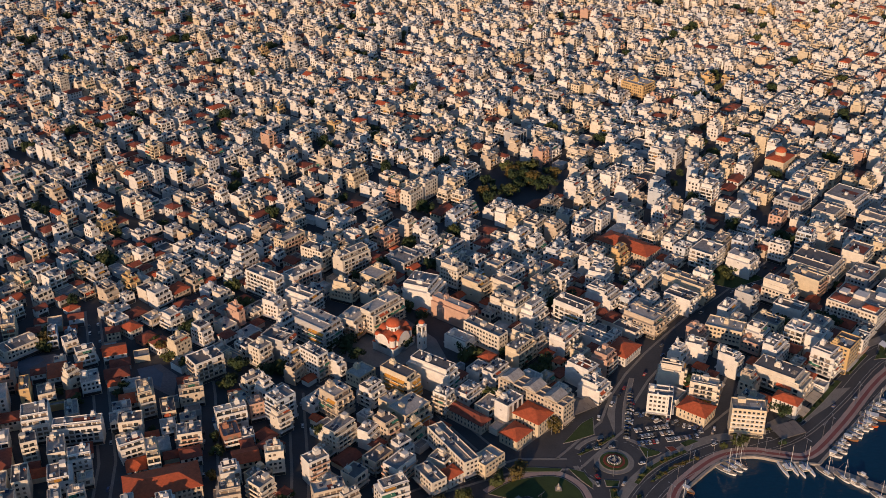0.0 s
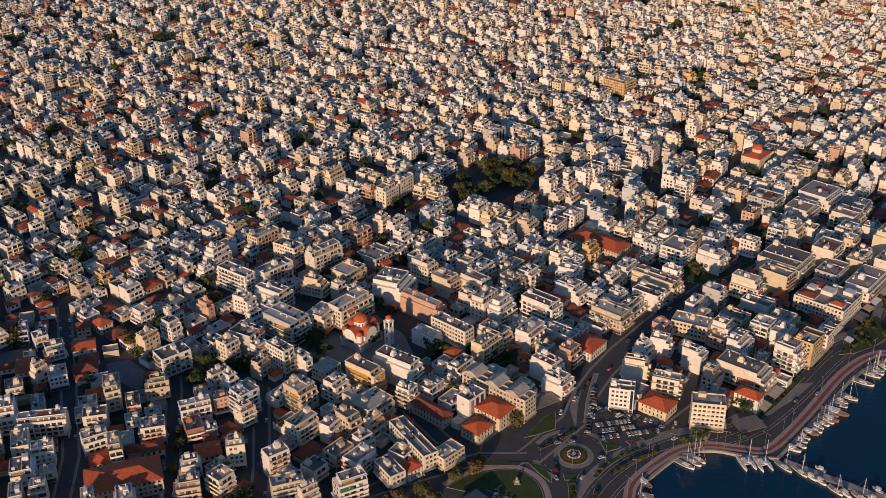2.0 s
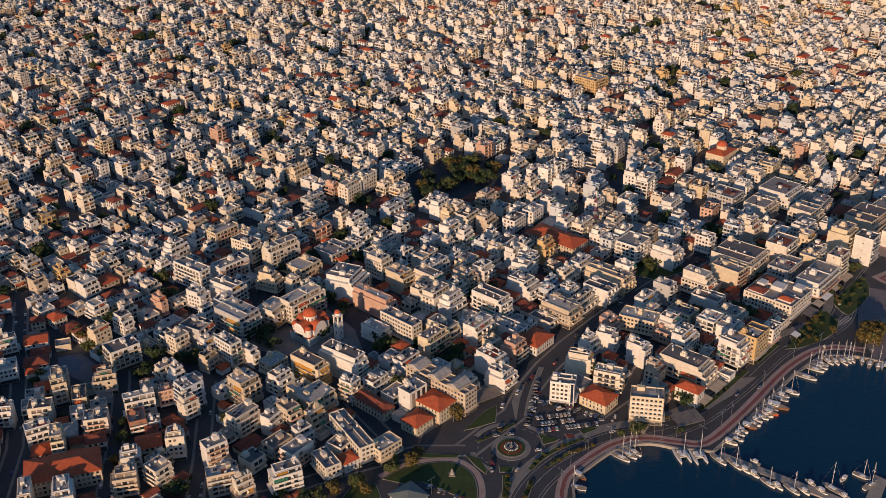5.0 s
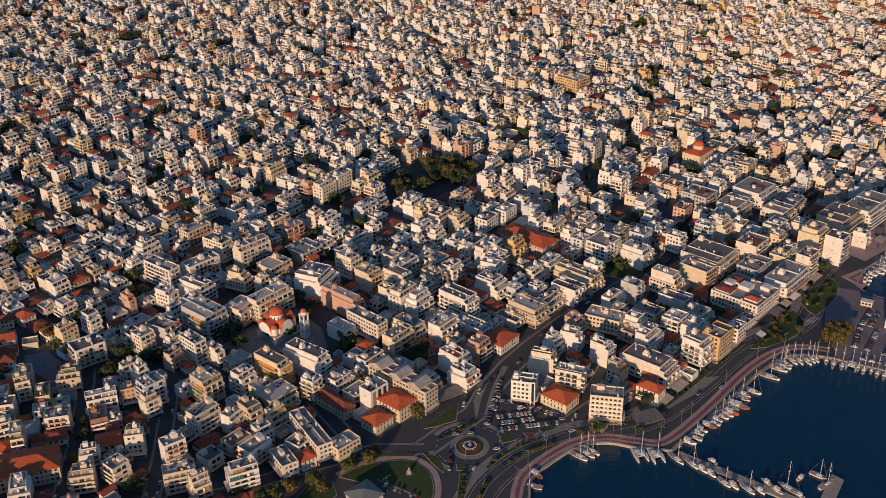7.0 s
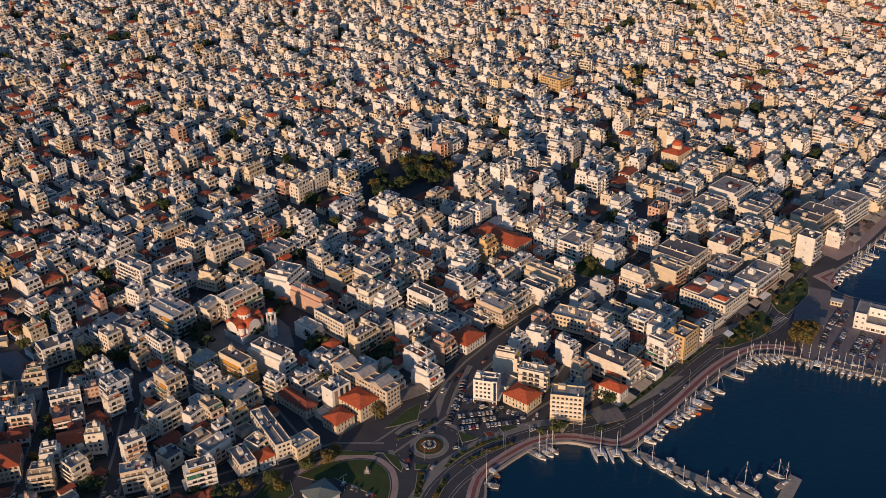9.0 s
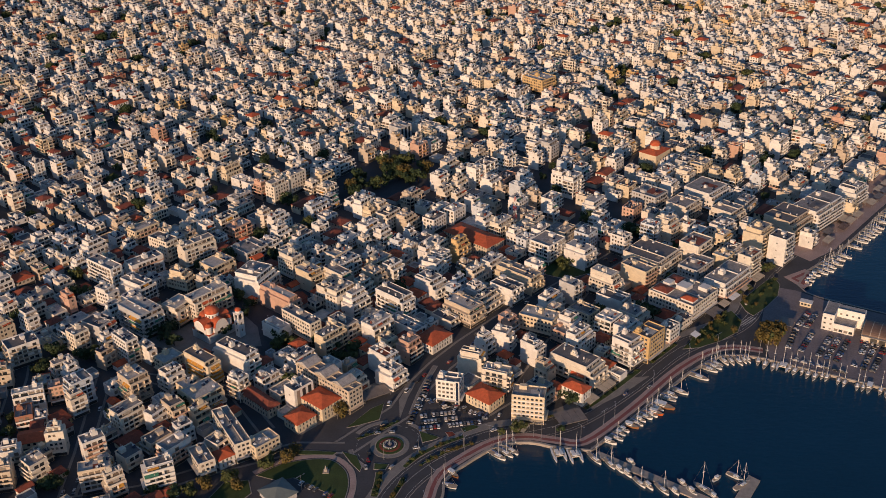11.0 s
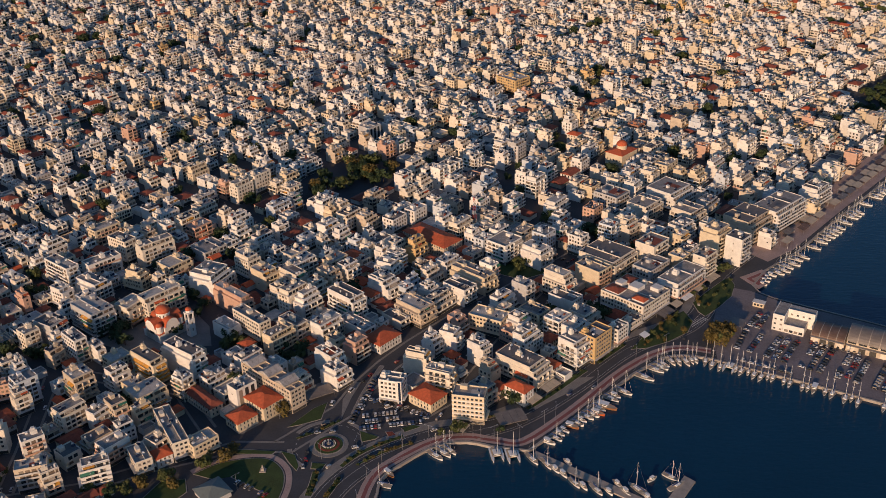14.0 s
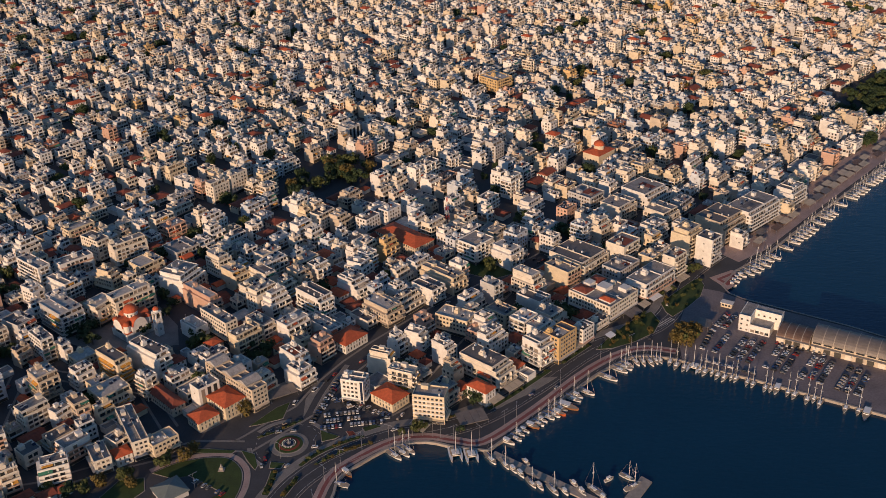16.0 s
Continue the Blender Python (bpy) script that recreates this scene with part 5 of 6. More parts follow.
tagged(new("far_town_buildings", town.mesh("far_town_buildings")), "dense pale flat-roofed apartment blocks of the town beyond", "buildings", kind="stuff")

# ---- trees ----
def crown_mesh(seed, mat, squat):
    r = random.Random(seed)
    s = Shape([mat])
    clumps = [(r.uniform(-0.32, 0.32), r.uniform(-0.32, 0.32), r.uniform(0.35, 0.85) * squat, r.uniform(0.16, 0.28)) for _ in range(11)]
    for cx0, cy0, cz0, cr in clumps:
        for _ in range(42):
            v = Vector((r.gauss(0, 1), r.gauss(0, 1), r.gauss(0, 1))).normalized()
            p = Vector((cx0, cy0, cz0)) + v * cr * r.uniform(0.75, 1.08)
            n = (v + Vector((r.uniform(-0.7, 0.7), r.uniform(-0.7, 0.7), r.uniform(-0.4, 0.9)))).normalized()
            a = n.orthogonal().normalized()
            b = n.cross(a)
            q = r.uniform(0.045, 0.085)
            s.add([tuple(p - a * q - b * q * 0.6), tuple(p + a * q - b * q * 0.6), tuple(p + a * q * 0.5 + b * q), tuple(p - a * q * 0.5 + b * q)], [(0, 1, 2, 3)], mat)
    return s.mesh("crown")


CROWNS = [[crown_mesh(10 * k + j, LEAF[k], 1.0 if j else 0.85) for j in range(3)] for k in range(3)]
ts = Shape([BARK]).tube(0, 0, 0, 0.45, 0.035, 0.022, BARK, 7)
for k in range(4):
    ts.at(pose(0, 0, 0.36, 38, 0, k * 97)).tube(0, 0, 0, 0.3, 0.016, 0.007, BARK, 5)
TRUNK = ts.mesh("trunk")
TREES = [0]
WORDS = ["dark green broadleaf tree", "olive green broadleaf tree", "broadleaf tree with yellowing autumn leaves"]


def tree(x, y, h, kind):
    """A tree h metres high on the ground or pavement."""
    TREES[0] += 1
    root = thing("tree", pose(x, y, 0, 0, 0, (TREES[0] * 77) % 360) @ Matrix.Diagonal((h * 1.05, h * 1.05, h, 1)), WORDS[kind] + " among the buildings", "tree", "trees of the town")
    part("trunk", TRUNK, root)
    part("crown", CROWNS[kind][TREES[0] % 3], root)
    return root


# ---- boats ----
def hull(s, length, beam, high, mat, deck):
    st = [(-0.5, 0.36), (-0.25, 0.5), (0.1, 0.48), (0.32, 0.30), (0.5, 0.02)]
    top = [(t * length, b * beam, high * (1 + 0.25 * max(0, t))) for t, b in st]
    n = len(top)
    verts = [(x, b, z) for x, b, z in top] + [(x, -b, z) for x, b, z in top] + [(x * 0.92, b * 0.55, -0.3) for x, b, z in top] + [(x * 0.92, -b * 0.55, -0.3) for x, b, z in top]
    faces = []
    for i in range(n - 1):
        faces += [(i + 1, i, 2 * n + i, 2 * n + i + 1), (n + i, n + i + 1, 3 * n + i + 1, 3 * n + i)]
    faces.append((0, n, 3 * n, 2 * n))
    s.add(verts, faces, mat)
    s.add([(x * 0.99, b * 0.97, z - 0.04) for x, b, z in top] + [(x * 0.99, -b * 0.97, z - 0.04) for x, b, z in top], [(i, i + 1, n + i + 1, n + i) for i in range(n - 1)], deck)


SEA = -1.3
DECK = material("teak_deck", (0.42, 0.34, 0.25), 0.7)


def sail_parts(length):
    h = Shape([HULL])
    hull(h, length, length * 0.31, 1.05, HULL, DECK)
    c = Shape([HULL]).box(-length * 0.08, length * 0.2, -length * 0.075, length * 0.075, 1.0, 1.55, HULL)
    c.box(-length * 0.05, length * 0.17, -length * 0.078, length * 0.078, 1.2, 1.42, GLASS)
    m = Shape([MAST]).tube(length * 0.1, 0, 1.0, length * 1.28, 0.12, 0.09, MAST, 6)
    m.box(length * 0.08, length * 0.12, -0.8, 0.8, length * 0.8, length * 0.81, MAST)
    b = Shape([CANVAS]).box(-length * 0.3, length * 0.1, -0.2, 0.2, 2.2, 2.65, CANVAS)
    y = Shape([METAL])
    for (x0, z0), (x1, z1) in (((length * 0.5, 1.2), (length * 0.1, length * 1.25)), ((-length * 0.5, 1.0), (length * 0.1, length * 1.25))):
        y.add([(x0, -0.03, z0), (x0, 0.03, z0), (x1, 0.03, z1), (x1, -0.03, z1), (x0 + 0.06, 0, z0), (x1 + 0.06, 0, z1)], [(0, 1, 2, 3), (1, 4, 5, 2), (4, 0, 3, 5)], METAL)
    return {"hull": h.mesh("hull"), "cabin": c.mesh("cabin"), "mast": m.mesh("mast"), "furled_sail": b.mesh("furled_sail"), "rigging": y.mesh("rigging")}


SAIL = {}


def sailboat(x, y, heading, length):
    if length not in SAIL:
        SAIL[length] = sail_parts(length)
    root = thing("sailboat", pose(x, y, SEA, 0, 0, heading), "white sailing yacht with bare mast moored at the quay", "sailboat", "moored boats")
    for k, me in SAIL[length].items():
        part(k, me, root)
    return root


def catamaran(x, y, heading, length):
    root = thing("catamaran", pose(x, y, SEA, 0, 0, heading), "white sailing catamaran moored stern to the quay", "catamaran", "moored boats")
    for sgn in (-1, 1):
        h = Shape([HULL]).at(pose(0, sgn * 2.6, 0))
        hull(h, length, 1.9, 1.3, HULL, HULL)
        part("hull", h, root)
    part("deck", Shape([HULL]).box(-length * 0.42, length * 0.15, -2.6, 2.6, 1.1, 1.35, DECK), root)
    part("cabin", Shape([HULL]).box(-length * 0.22, length * 0.14, -1.9, 1.9, 1.35, 2.4, HULL).box(-length * 0.1, length * 0.145, -1.95, 1.95, 1.7, 2.15, GLASS), root)
    part("mast", Shape([MAST]).tube(length * 0.1, 0, 2.3, length * 1.4, 0.14, 0.1, MAST, 6), root)
    part("furled_sail", Shape([HULL]).box(-length * 0.3, length * 0.08, -0.25, 0.25, 3.0, 3.5, CANVAS), root)
    return root


def motorboat(x, y, heading, length, mat):
    words = {HULL.name: "white motor boat", WOOD.name: "brown wooden motor vessel", ORANGE.name: "orange-hulled wooden fishing boat", CANVAS.name: "dark blue fishing vessel"}[mat.name]
    root = thing("motorboat", pose(x, y, SEA, 0, 0, heading), words + " moored along the quay", "motorboat", "moored boats")
    h = Shape([mat])
    hull(h, length, length * 0.33, 1.0 + 0.03 * length, mat, DECK)
    part("hull", h, root)
    z = 0.95 + 0.03 * length
    part("cabin", Shape([HULL]).box(-length * 0.22, length * 0.12, -length * 0.1, length * 0.1, z, z + 1.3, HULL), root)
    part("windscreen", Shape([GLASS]).box(-length * 0.15, length * 0.125, -length * 0.103, length * 0.103, z + 0.55, z + 1.0, GLASS), root)
    part("cabin_roof", Shape([HULL]).box(-length * 0.27, length * 0.15, -length * 0.12, length * 0.12, z + 1.3, z + 1.4, HULL), root)
    return root


# ---- vehicles ----
def car_meshes(length, wide, high, box_back):
    prof = [(-0.5, 0.35), (-0.49, 0.72), (-0.2, 0.80), (0.28, 0.80), (0.48, 0.66), (0.5, 0.35)]
    s = Shape([CAR_PAINT[0]])
    n = len(prof)
    pts = [(x * length, y, z) for y in (-wide / 2, wide / 2) for x, z in prof]
    s.add(pts, [tuple(range(n)), tuple(range(2 * n - 1, n - 1, -1))] + [(i + 1, i, n + i, n + i + 1) for i in range(n - 1)] + [(0, n - 1, 2 * n - 1, n)], CAR_PAINT[0])
    c = Shape([GLASS])
    x0, x1 = -0.46 * length, 0.26 * length
    t0, t1 = (-0.44 if box_back else -0.34) * length, 0.08 * length
    a, b = wide / 2 - 0.06, wide / 2 - 0.22
    c.add([(x0, -a, 0.76), (x1, -a, 0.79), (x1, a, 0.79), (x0, a, 0.76), (t0, -b, high), (t1, -b, high), (t1, b, high), (t0, b, high)], [(0, 1, 5, 4), (1, 2, 6, 5), (2, 3, 7, 6), (3, 0, 4, 7)], GLASS)
    s.box(t0, t1, -b, b, high - 0.02, high + 0.03, CAR_PAINT[0])
    w = Shape([RUBBER]).at(pose(0, 0, 0, 90)).tube(0, 0, -0.09, 0.09, 0.29, 0.29, RUBBER, 10).tube(0, 0, 0.09, 0.10, 0.18, 0.18, METAL, 8)
    return s.mesh("body"), c.mesh("glasshouse"), w.mesh("wheel")


CAR = car_meshes(3.5, 1.5, 1.27, False)
VAN = car_meshes(4.5, 1.75, 1.95, True)
NAMES = ["white", "silver", "black", "red", "blue", "dark grey"]
PAINTED = {}
CARS = [0]


def vehicle(x, y, heading, meshes, name, length, wide, colour):
    root = thing(name, pose(x, y, 0.03, 0, 0, heading), f"{NAMES[colour]} {name} standing on the asphalt", name, "vehicles of the town")
    key = (name, colour)
    if key not in PAINTED:
        PAINTED[key] = meshes[0].copy()
        PAINTED[key].materials[0] = CAR_PAINT[colour]
    part("body", PAINTED[key], root)
    part("glasshouse", meshes[1], root)
    for sx_ in (-0.31, 0.31):
        for sy_ in (-1, 1):
            put("wheel", meshes[2], root, sx_ * length, sy_ * (wide / 2 - 0.07), 0.29)
    return root


def car(x, y, heading):
    CARS[0] += 1
    return vehicle(x, y, heading, CAR, "car", 3.5, 1.5, random.Random(CARS[0] * 13).choice((0, 0, 1, 1, 2, 2, 3, 4, 5)))


def van(x, y, heading):
    return vehicle(x, y, heading, VAN, "van", 4.5, 1.75, 0)


def car_row(a, b, n, heading):
    r = random.Random(int(a[0] * 10) + n)
    for k in range(n):
        if r.random() < 0.88:
            t = k / max(1, n - 1)
            car(a[0] + (b[0] - a[0]) * t, a[1] + (b[1] - a[1]) * t, heading + r.uniform(-3, 3))


def street_lamp(x, y):
    root = thing("street_lamp", pose(x, y, 0, 0, 0, (x * 7) % 360), "tall galvanised street lamp with two arms", "street lamp", "street lamps")
    part("pole", Shape([METAL]).tube(0, 0, 0, 9.5, 0.1, 0.07, METAL, 7), root)
    for sgn in (-1, 1):
        part("arm", Shape([METAL]).box(min(0, sgn * 1.8), max(0, sgn * 1.8), -0.05, 0.05, 9.3, 9.42, METAL), root)
        part("lamp_head", Shape([METAL]).box(sgn * 1.9 - 0.4, sgn * 1.9 + 0.4, -0.16, 0.16, 9.2, 9.36, METAL), root)
    return root


def terrace_canopy(x, y, w, d, ang, mat):
    """A cafe terrace roof on posts, with its front flap."""
    root = thing("terrace_canopy", pose(x, y, 0, 0, 0, ang), "beige cloth cafe canopy on posts on the promenade", "canopy", "cafe canopies")
    n = max(1, int(w / 4))
    for k in range(n):
        a, b = -w / 2 + w * k / n, -w / 2 + w * (k + 1) / n - 0.15
        s = Shape([mat])
        s.add([(a, -d / 2, 2.6), (b, -d / 2, 2.6), (b, d / 2, 3.5), (a, d / 2, 3.5), (a, -d / 2, 2.2), (b, -d / 2, 2.2)], [(0, 1, 2, 3), (4, 5, 1, 0)], mat)
        part("awning", s, root)
    for k in (-1, 1):
        for j in (-1, 1):
            part("post", Shape([METAL]).tube(k * (w / 2 - 0.2), j * (d / 2 - 0.2), 0, 2.6 if j < 0 else 3.4, 0.06, 0.06, METAL, 6), root)
    return root


monument = thing("monument", pose(67.9, 398.2, 0.2), "small pale stone monument on a stepped base", "monument")
part("step", Shape([STONE]).box(-1.6, 1.6, -1.6, 1.6, 0, 0.3, STONE), monument)
part("pedestal", Shape([STONE]).box(-0.8, 0.8, -0.8, 0.8, 0.3, 2.0, STONE), monument)
part("stele", Shape([STONE]).tube(0, 0, 2.0, 3.6, 0.45, 0.25, STONE, 8), monument)
pavilion = thing("park_pavilion", pose(46.5, 380.5, 0, 0, 0, 40), "low park pavilion with a pale green sheet hip roof", "pavilion")
PALE_SHEET = material("pale_green_sheet", (0.17, 0.20, 0.19), 0.6, vary=0.3, coarse=0.3)
part("wall", Shape([WALLS["grey"]]).box(-6.5, 6.5, -6.5, 6.5, 0, 3.2, WALLS["grey"], bottom=False), pavilion)
part("roof", Shape([PALE_SHEET]).hip(-7.3, 7.3, -7.3, 7.3, 3.45, 2.6, PALE_SHEET), pavilion)
kiosk = thing("quay_kiosk", pose(354.6, 551.5, 0, 0, 0, PIER_ANG), "small cream kiosk with a flat roof on the quay", "kiosk")
part("wall", Shape([WALLS["cream"]]).box(-3.4, 3.4, -1.9, 1.9, 0, 3.0, WALLS["cream"], bottom=False), kiosk)
part("roof", Shape([WALLS["white"]]).box(-3.9, 3.9, -2.4, 2.4, 3.0, 3.25, WALLS["white"]), kiosk)
for k in (-2, 0, 2):
    put("window", WINDOWS[0], kiosk, k, -1.9, 1.0)
shelter = thing("car_park_shelter", pose(335.5, 528.0, 0, 0, 0, PIER_ANG), "flat grey car park shelter on steel posts", "shelter")
part("roof", Shape([SHED]).box(-4.2, 4.2, -4.8, 4.8, 3.0, 3.2, SHED), shelter)
for qx in (-3.8, 3.8):
    for qy in (-4.4, 4.4):
        part("post", Shape([METAL]).tube(qx, qy, 0, 3.0, 0.09, 0.09, METAL, 6), shelter)

# ---- jetty ----
jetty = thing("jetty", Matrix.Identity(4), "long grey concrete floating jetty with an end platform", "jetty")
s = Shape([STONE])
line = [(204.5, 410.3), (264.1, 364.6)]
slab([(203.5, 408.1), (206.0, 412.0), (266.1, 366.8), (263.6, 362.4)], -1.6, -0.5, STONE, s)
part("walkway", s, jetty)
s = Shape([STONE])
slab([(256.1, 359.0), (260.2, 354.0), (282.0, 386.9), (277.5, 391.4)], -1.6, -0.48, STONE, s)
part("end_platform", s, jetty)

# ---- boats, vehicles, trees and lamps in their places ----
sailboat(257.4, 463.3, -38, 12)
sailboat(270.9, 477.2, -38, 14)
sailboat(278.5, 484.4, -38, 12)
sailboat(281.5, 487.2, -38, 12)
sailboat(283.5, 490.0, -45, 11)
sailboat(289.1, 492.8, -70, 11)
sailboat(293.3, 492.7, -80, 11)
sailboat(297.5, 492.6, -75, 12)
sailboat(300.9, 493.7, -80, 10)
sailboat(303.3, 494.3, -80, 10)
sailboat(309.2, 492.4, -110, 12)
sailboat(312.4, 488.8, -118, 13)
sailboat(316.5, 486.4, -120, 12)
sailboat(325.0, 483.9, -120, 9)
sailboat(327.4, 481.6, -125, 12)
sailboat(331.0, 480.4, -120, 9)
sailboat(333.7, 478.1, -122, 12)
sailboat(337.0, 475.8, -125, 12)
sailboat(340.8, 475.7, -122, 9)
sailboat(343.3, 474.6, -125, 11)
sailboat(348.5, 471.1, -120, 10)
sailboat(351.1, 468.9, -122, 10)
sailboat(357.1, 465.5, -120, 11)
sailboat(359.9, 464.4, -122, 10)
sailboat(368.3, 461.0, -120, 11)
sailboat(371.4, 458.8, -124, 13)
sailboat(376.9, 454.5, -120, 13)
sailboat(380.5, 454.5, -120, 10)
sailboat(382.3, 450.3, -120, 11)
sailboat(394.8, 446.0, -120, 12)
sailboat(401.0, 443.8, -120, 12)
sailboat(270.5, 390.6, -40, 9)
sailboat(272.3, 383.9, 35, 11)
sailboat(128.3, 387.6, 160, 11)
sailboat(154.1, 409.9, -45, 12)
sailboat(158.1, 412.1, -45, 12)
sailboat(161.2, 413.9, -45, 11)
sailboat(216.5, 422.8, -38, 9)
sailboat(229.0, 435.1, -38, 9)
sailboat(234.5, 440.9, -38, 10)
sailboat(241.5, 448.4, -38, 11)
sailboat(237.7, 442.9, -38, 10)
sailboat(249.3, 457.1, -38, 12)
sailboat(203.5, 406.0, -60, 11)
sailboat(210.5, 401.9, -65, 10)
sailboat(253.4, 381.7, 130, 13)
sailboat(223.0, 387.1, -60, 9)
sailboat(233.2, 382.0, -60, 10)
catamaran(185.7, 409.4, -80, 12)
catamaran(193.8, 408.4, -80, 12)
catamaran(321.4, 485.2, -120, 12)
motorboat(212.6, 419.6, -35, 9, HULL)
motorboat(219.0, 426.1, -35, 7, HULL)
motorboat(221.5, 428.9, -35, 7, HULL)
motorboat(225.6, 432.7, -30, 10, WOOD)
motorboat(231.6, 437.5, -35, 7, HULL)
motorboat(240.5, 443.8, -30, 10, ORANGE)
motorboat(245.6, 449.8, -30, 15, WOOD)
motorboat(252.3, 459.1, -38, 8, HULL)
motorboat(362.7, 463.3, -120, 12, HULL)
motorboat(403.5, 439.8, -120, 14, CANVAS)
motorboat(131.1, 396.1, -45, 9, WOOD)
motorboat(214.6, 397.4, -60, 7, HULL)
motorboat(218.1, 393.9, -60, 7, HULL)
motorboat(227.0, 384.5, -60, 7, HULL)
motorboat(247.2, 380.1, -60, 7, HULL)
motorboat(239.0, 380.2, -60, 6, HULL)
motorboat(261.4, 389.1, 35, 6, HULL)
for x, y in ((221.0, 403.0), (243.5, 386.5), (256.5, 376.5)):
    motorboat(x, y, 125, 6, HULL)
for x, y, length in ((364.5, 580.0, 6), (367.0, 584.5, 7), (369.5, 588.5, 6), (373.0, 592.0, 8)):
    motorboat(x, y, -32, length, HULL)
for x, y, length in ((378.0, 595.5, 11), (382.5, 599.0, 12), (386.5, 603.0, 10), (391.5, 607.5, 12)):
    sailboat(x, y, -42, length)
car(94.5, 435.2, 35)
car(92.0, 428.4, 20)
car(99.6, 429.2, 10)
car(88.7, 412.0, -75)
car(88.5, 406.1, -70)
car(87.7, 400.8, -80)
car(112.8, 415.7, 15)
car(153.3, 429.3, 30)
car(100.7, 400.6, 60)
car(100.6, 471.0, 60)
car(118.5, 457.2, 20)
car(120.3, 455.1, 20)
car(125.1, 453.4, 40)
car(127.5, 454.4, 40)
car(134.1, 450.6, 30)
car(136.0, 449.5, 30)
car(137.9, 449.5, 30)
car(145.3, 445.3, 25)
car(146.9, 444.2, 25)
car(148.7, 439.7, 0)
car(241.6, 465.9, 45)
car(227.1, 459.3, 45)
car(301.0, 515.2, 70)
car(317.7, 554.4, 80)
car(154.9, 439.1, 70)
car(156.8, 442.5, 70)
van(97.2, 454.5, 75)
van(106.6, 466.5, 60)
van(128.2, 450.2, 30)
car_row((115.2, 437.0), (133.6, 440.1), 11, 98)
car_row((114.3, 431.6), (145.9, 436.6), 17, 98)
car_row((115.0, 442.6), (132.2, 445.3), 9, 98)
car_row((119.3, 458.2), (132.1, 450.5), 6, 59)
car_row((133.4, 449.4), (149.6, 442.2), 7, 66)
car_row((108.9, 436.7), (118.4, 475.7), 14, -15)
car_row((113.0, 449.0), (117.2, 466.5), 7, -15)
car_row((54.0, 391.0), (72.0, 379.8), 8, 58)
for k in range(9):
    x, y = 349.5 + 8.45 * k, 520.0 - 5.5 * k
    car_row((x, y), (x - 13.6, y - 20.2), 9, -34)
    if k % 2:
        car_row((x + 3.9, y - 2.7), (x - 9.7, y - 22.9), 9, 146)
car_row((340.0, 523.0), (329.5, 503.5), 7, -30)
car_row((352.7, 541.4), (343.5, 528.4), 6, -35)
car_row((356.3, 538.6), (347.1, 525.8), 6, 145)
car_row((374.5, 508.6), (398.2, 495.5), 10, 60)
car_row((330.0, 489.7), (352.8, 477.2), 7, -28)
tree(-35.5, 387.9, 8.5, 1)
tree(-15.7, 384.2, 6.5, 1)
tree(3.3, 382.3, 7.5, 1)
tree(10.5, 386.4, 7.5, 2)
tree(21.8, 391.3, 8.5, 1)
tree(25.0, 387.0, 6.5, 2)
tree(38.2, 401.5, 7.5, 1)
tree(48.1, 406.3, 7.5, 2)
tree(50.9, 413.1, 6.5, 2)
tree(39.9, 404.2, 6.5, 1)
tree(71.6, 444.1, 7.5, 2)
tree(-52.6, 446.4, 6.5, 1)
tree(34.2, 548.3, 6.5, 0)
for x, y, h, kind in ((315.5, 509.5, 9, 2), (318.6, 511.0, 10, 1), (322.0, 508.0, 9, 2), (320.6, 516.0, 10, 2), (324.2, 513.0, 9, 1), (324.5, 519.5, 9, 2), (328.0, 517.0, 8, 2)):
    tree(x, y, h, kind)
tree(197.4, 452.0, 8.5, 0)
tree(194.4, 457.3, 7.5, 0)
tree(188.2, 427.2, 4, 0)
tree(164.4, 427.6, 6.5, 1)
tree(167.4, 429.0, 6.5, 1)
tree(157.1, 426.3, 4, 1)
tree(34.3, 515.5, 9.5, 1)
tree(27.6, 522.0, 8.5, 0)
tree(28.1, 512.5, 8.5, 1)
tree(57.3, 511.8, 8.5, 0)
tree(61.8, 505.5, 8.5, 0)
tree(53.2, 515.0, 8.5, 0)
tree(66.9, 496.4, 7.5, 0)
tree(59.5, 558.0, 7.5, 0)
tree(65.5, 554.3, 7.5, 0)
tree(72.1, 547.3, 7.5, 0)
tree(-53.9, 547.2, 8.5, 0)
tree(-48.0, 540.2, 9.5, 0)
tree(-50.1, 530.4, 9.5, 0)
tree(-42.6, 523.7, 8.5, 0)
tree(-54.3, 527.2, 8.5, 0)
tree(-41.2, 530.1, 9.5, 0)
tree(-57.0, 540.5, 7.5, 0)
tree(-35.3, 517.1, 8.5, 0)
tree(-41.4, 553.8, 7.5, 0)
tree(-36.2, 560.7, 7.5, 0)
tree(-5.7, 529.2, 7.5, 0)
tree(-1.2, 539.0, 7.5, 0)
tree(1.6, 549.1, 6.5, 0)
tree(-5.7, 570.6, 8.5, 0)
tree(2.6, 559.6, 7.5, 0)
tree(-22.4, 563.8, 8.5, 0)
tree(206.9, 610.1, 7.5, 1)
tree(208.6, 602.1, 7.5, 1)
tree(212.6, 609.9, 6.5, 1)
tree(276.8, 584.5, 7.5, 1)
tree(288.9, 525.0, 3, 2)
tree(295.4, 534.6, 4, 2)
tree(277.5, 515.8, 3, 1)
tree(283.4, 522.0, 3, 1)
tree(301.6, 541.1, 3, 1)
tree(302.0, 521.5, 4, 2)
tree(316.0, 565.0, 4, 1)
tree(317.7, 554.4, 3, 2)
tree(324.4, 572.0, 4, 1)
tree(295.9, 603.3, 7.5, 1)
tree(-222.2, 532.4, 9, 1)
tree(-222.4, 538.6, 10, 2)
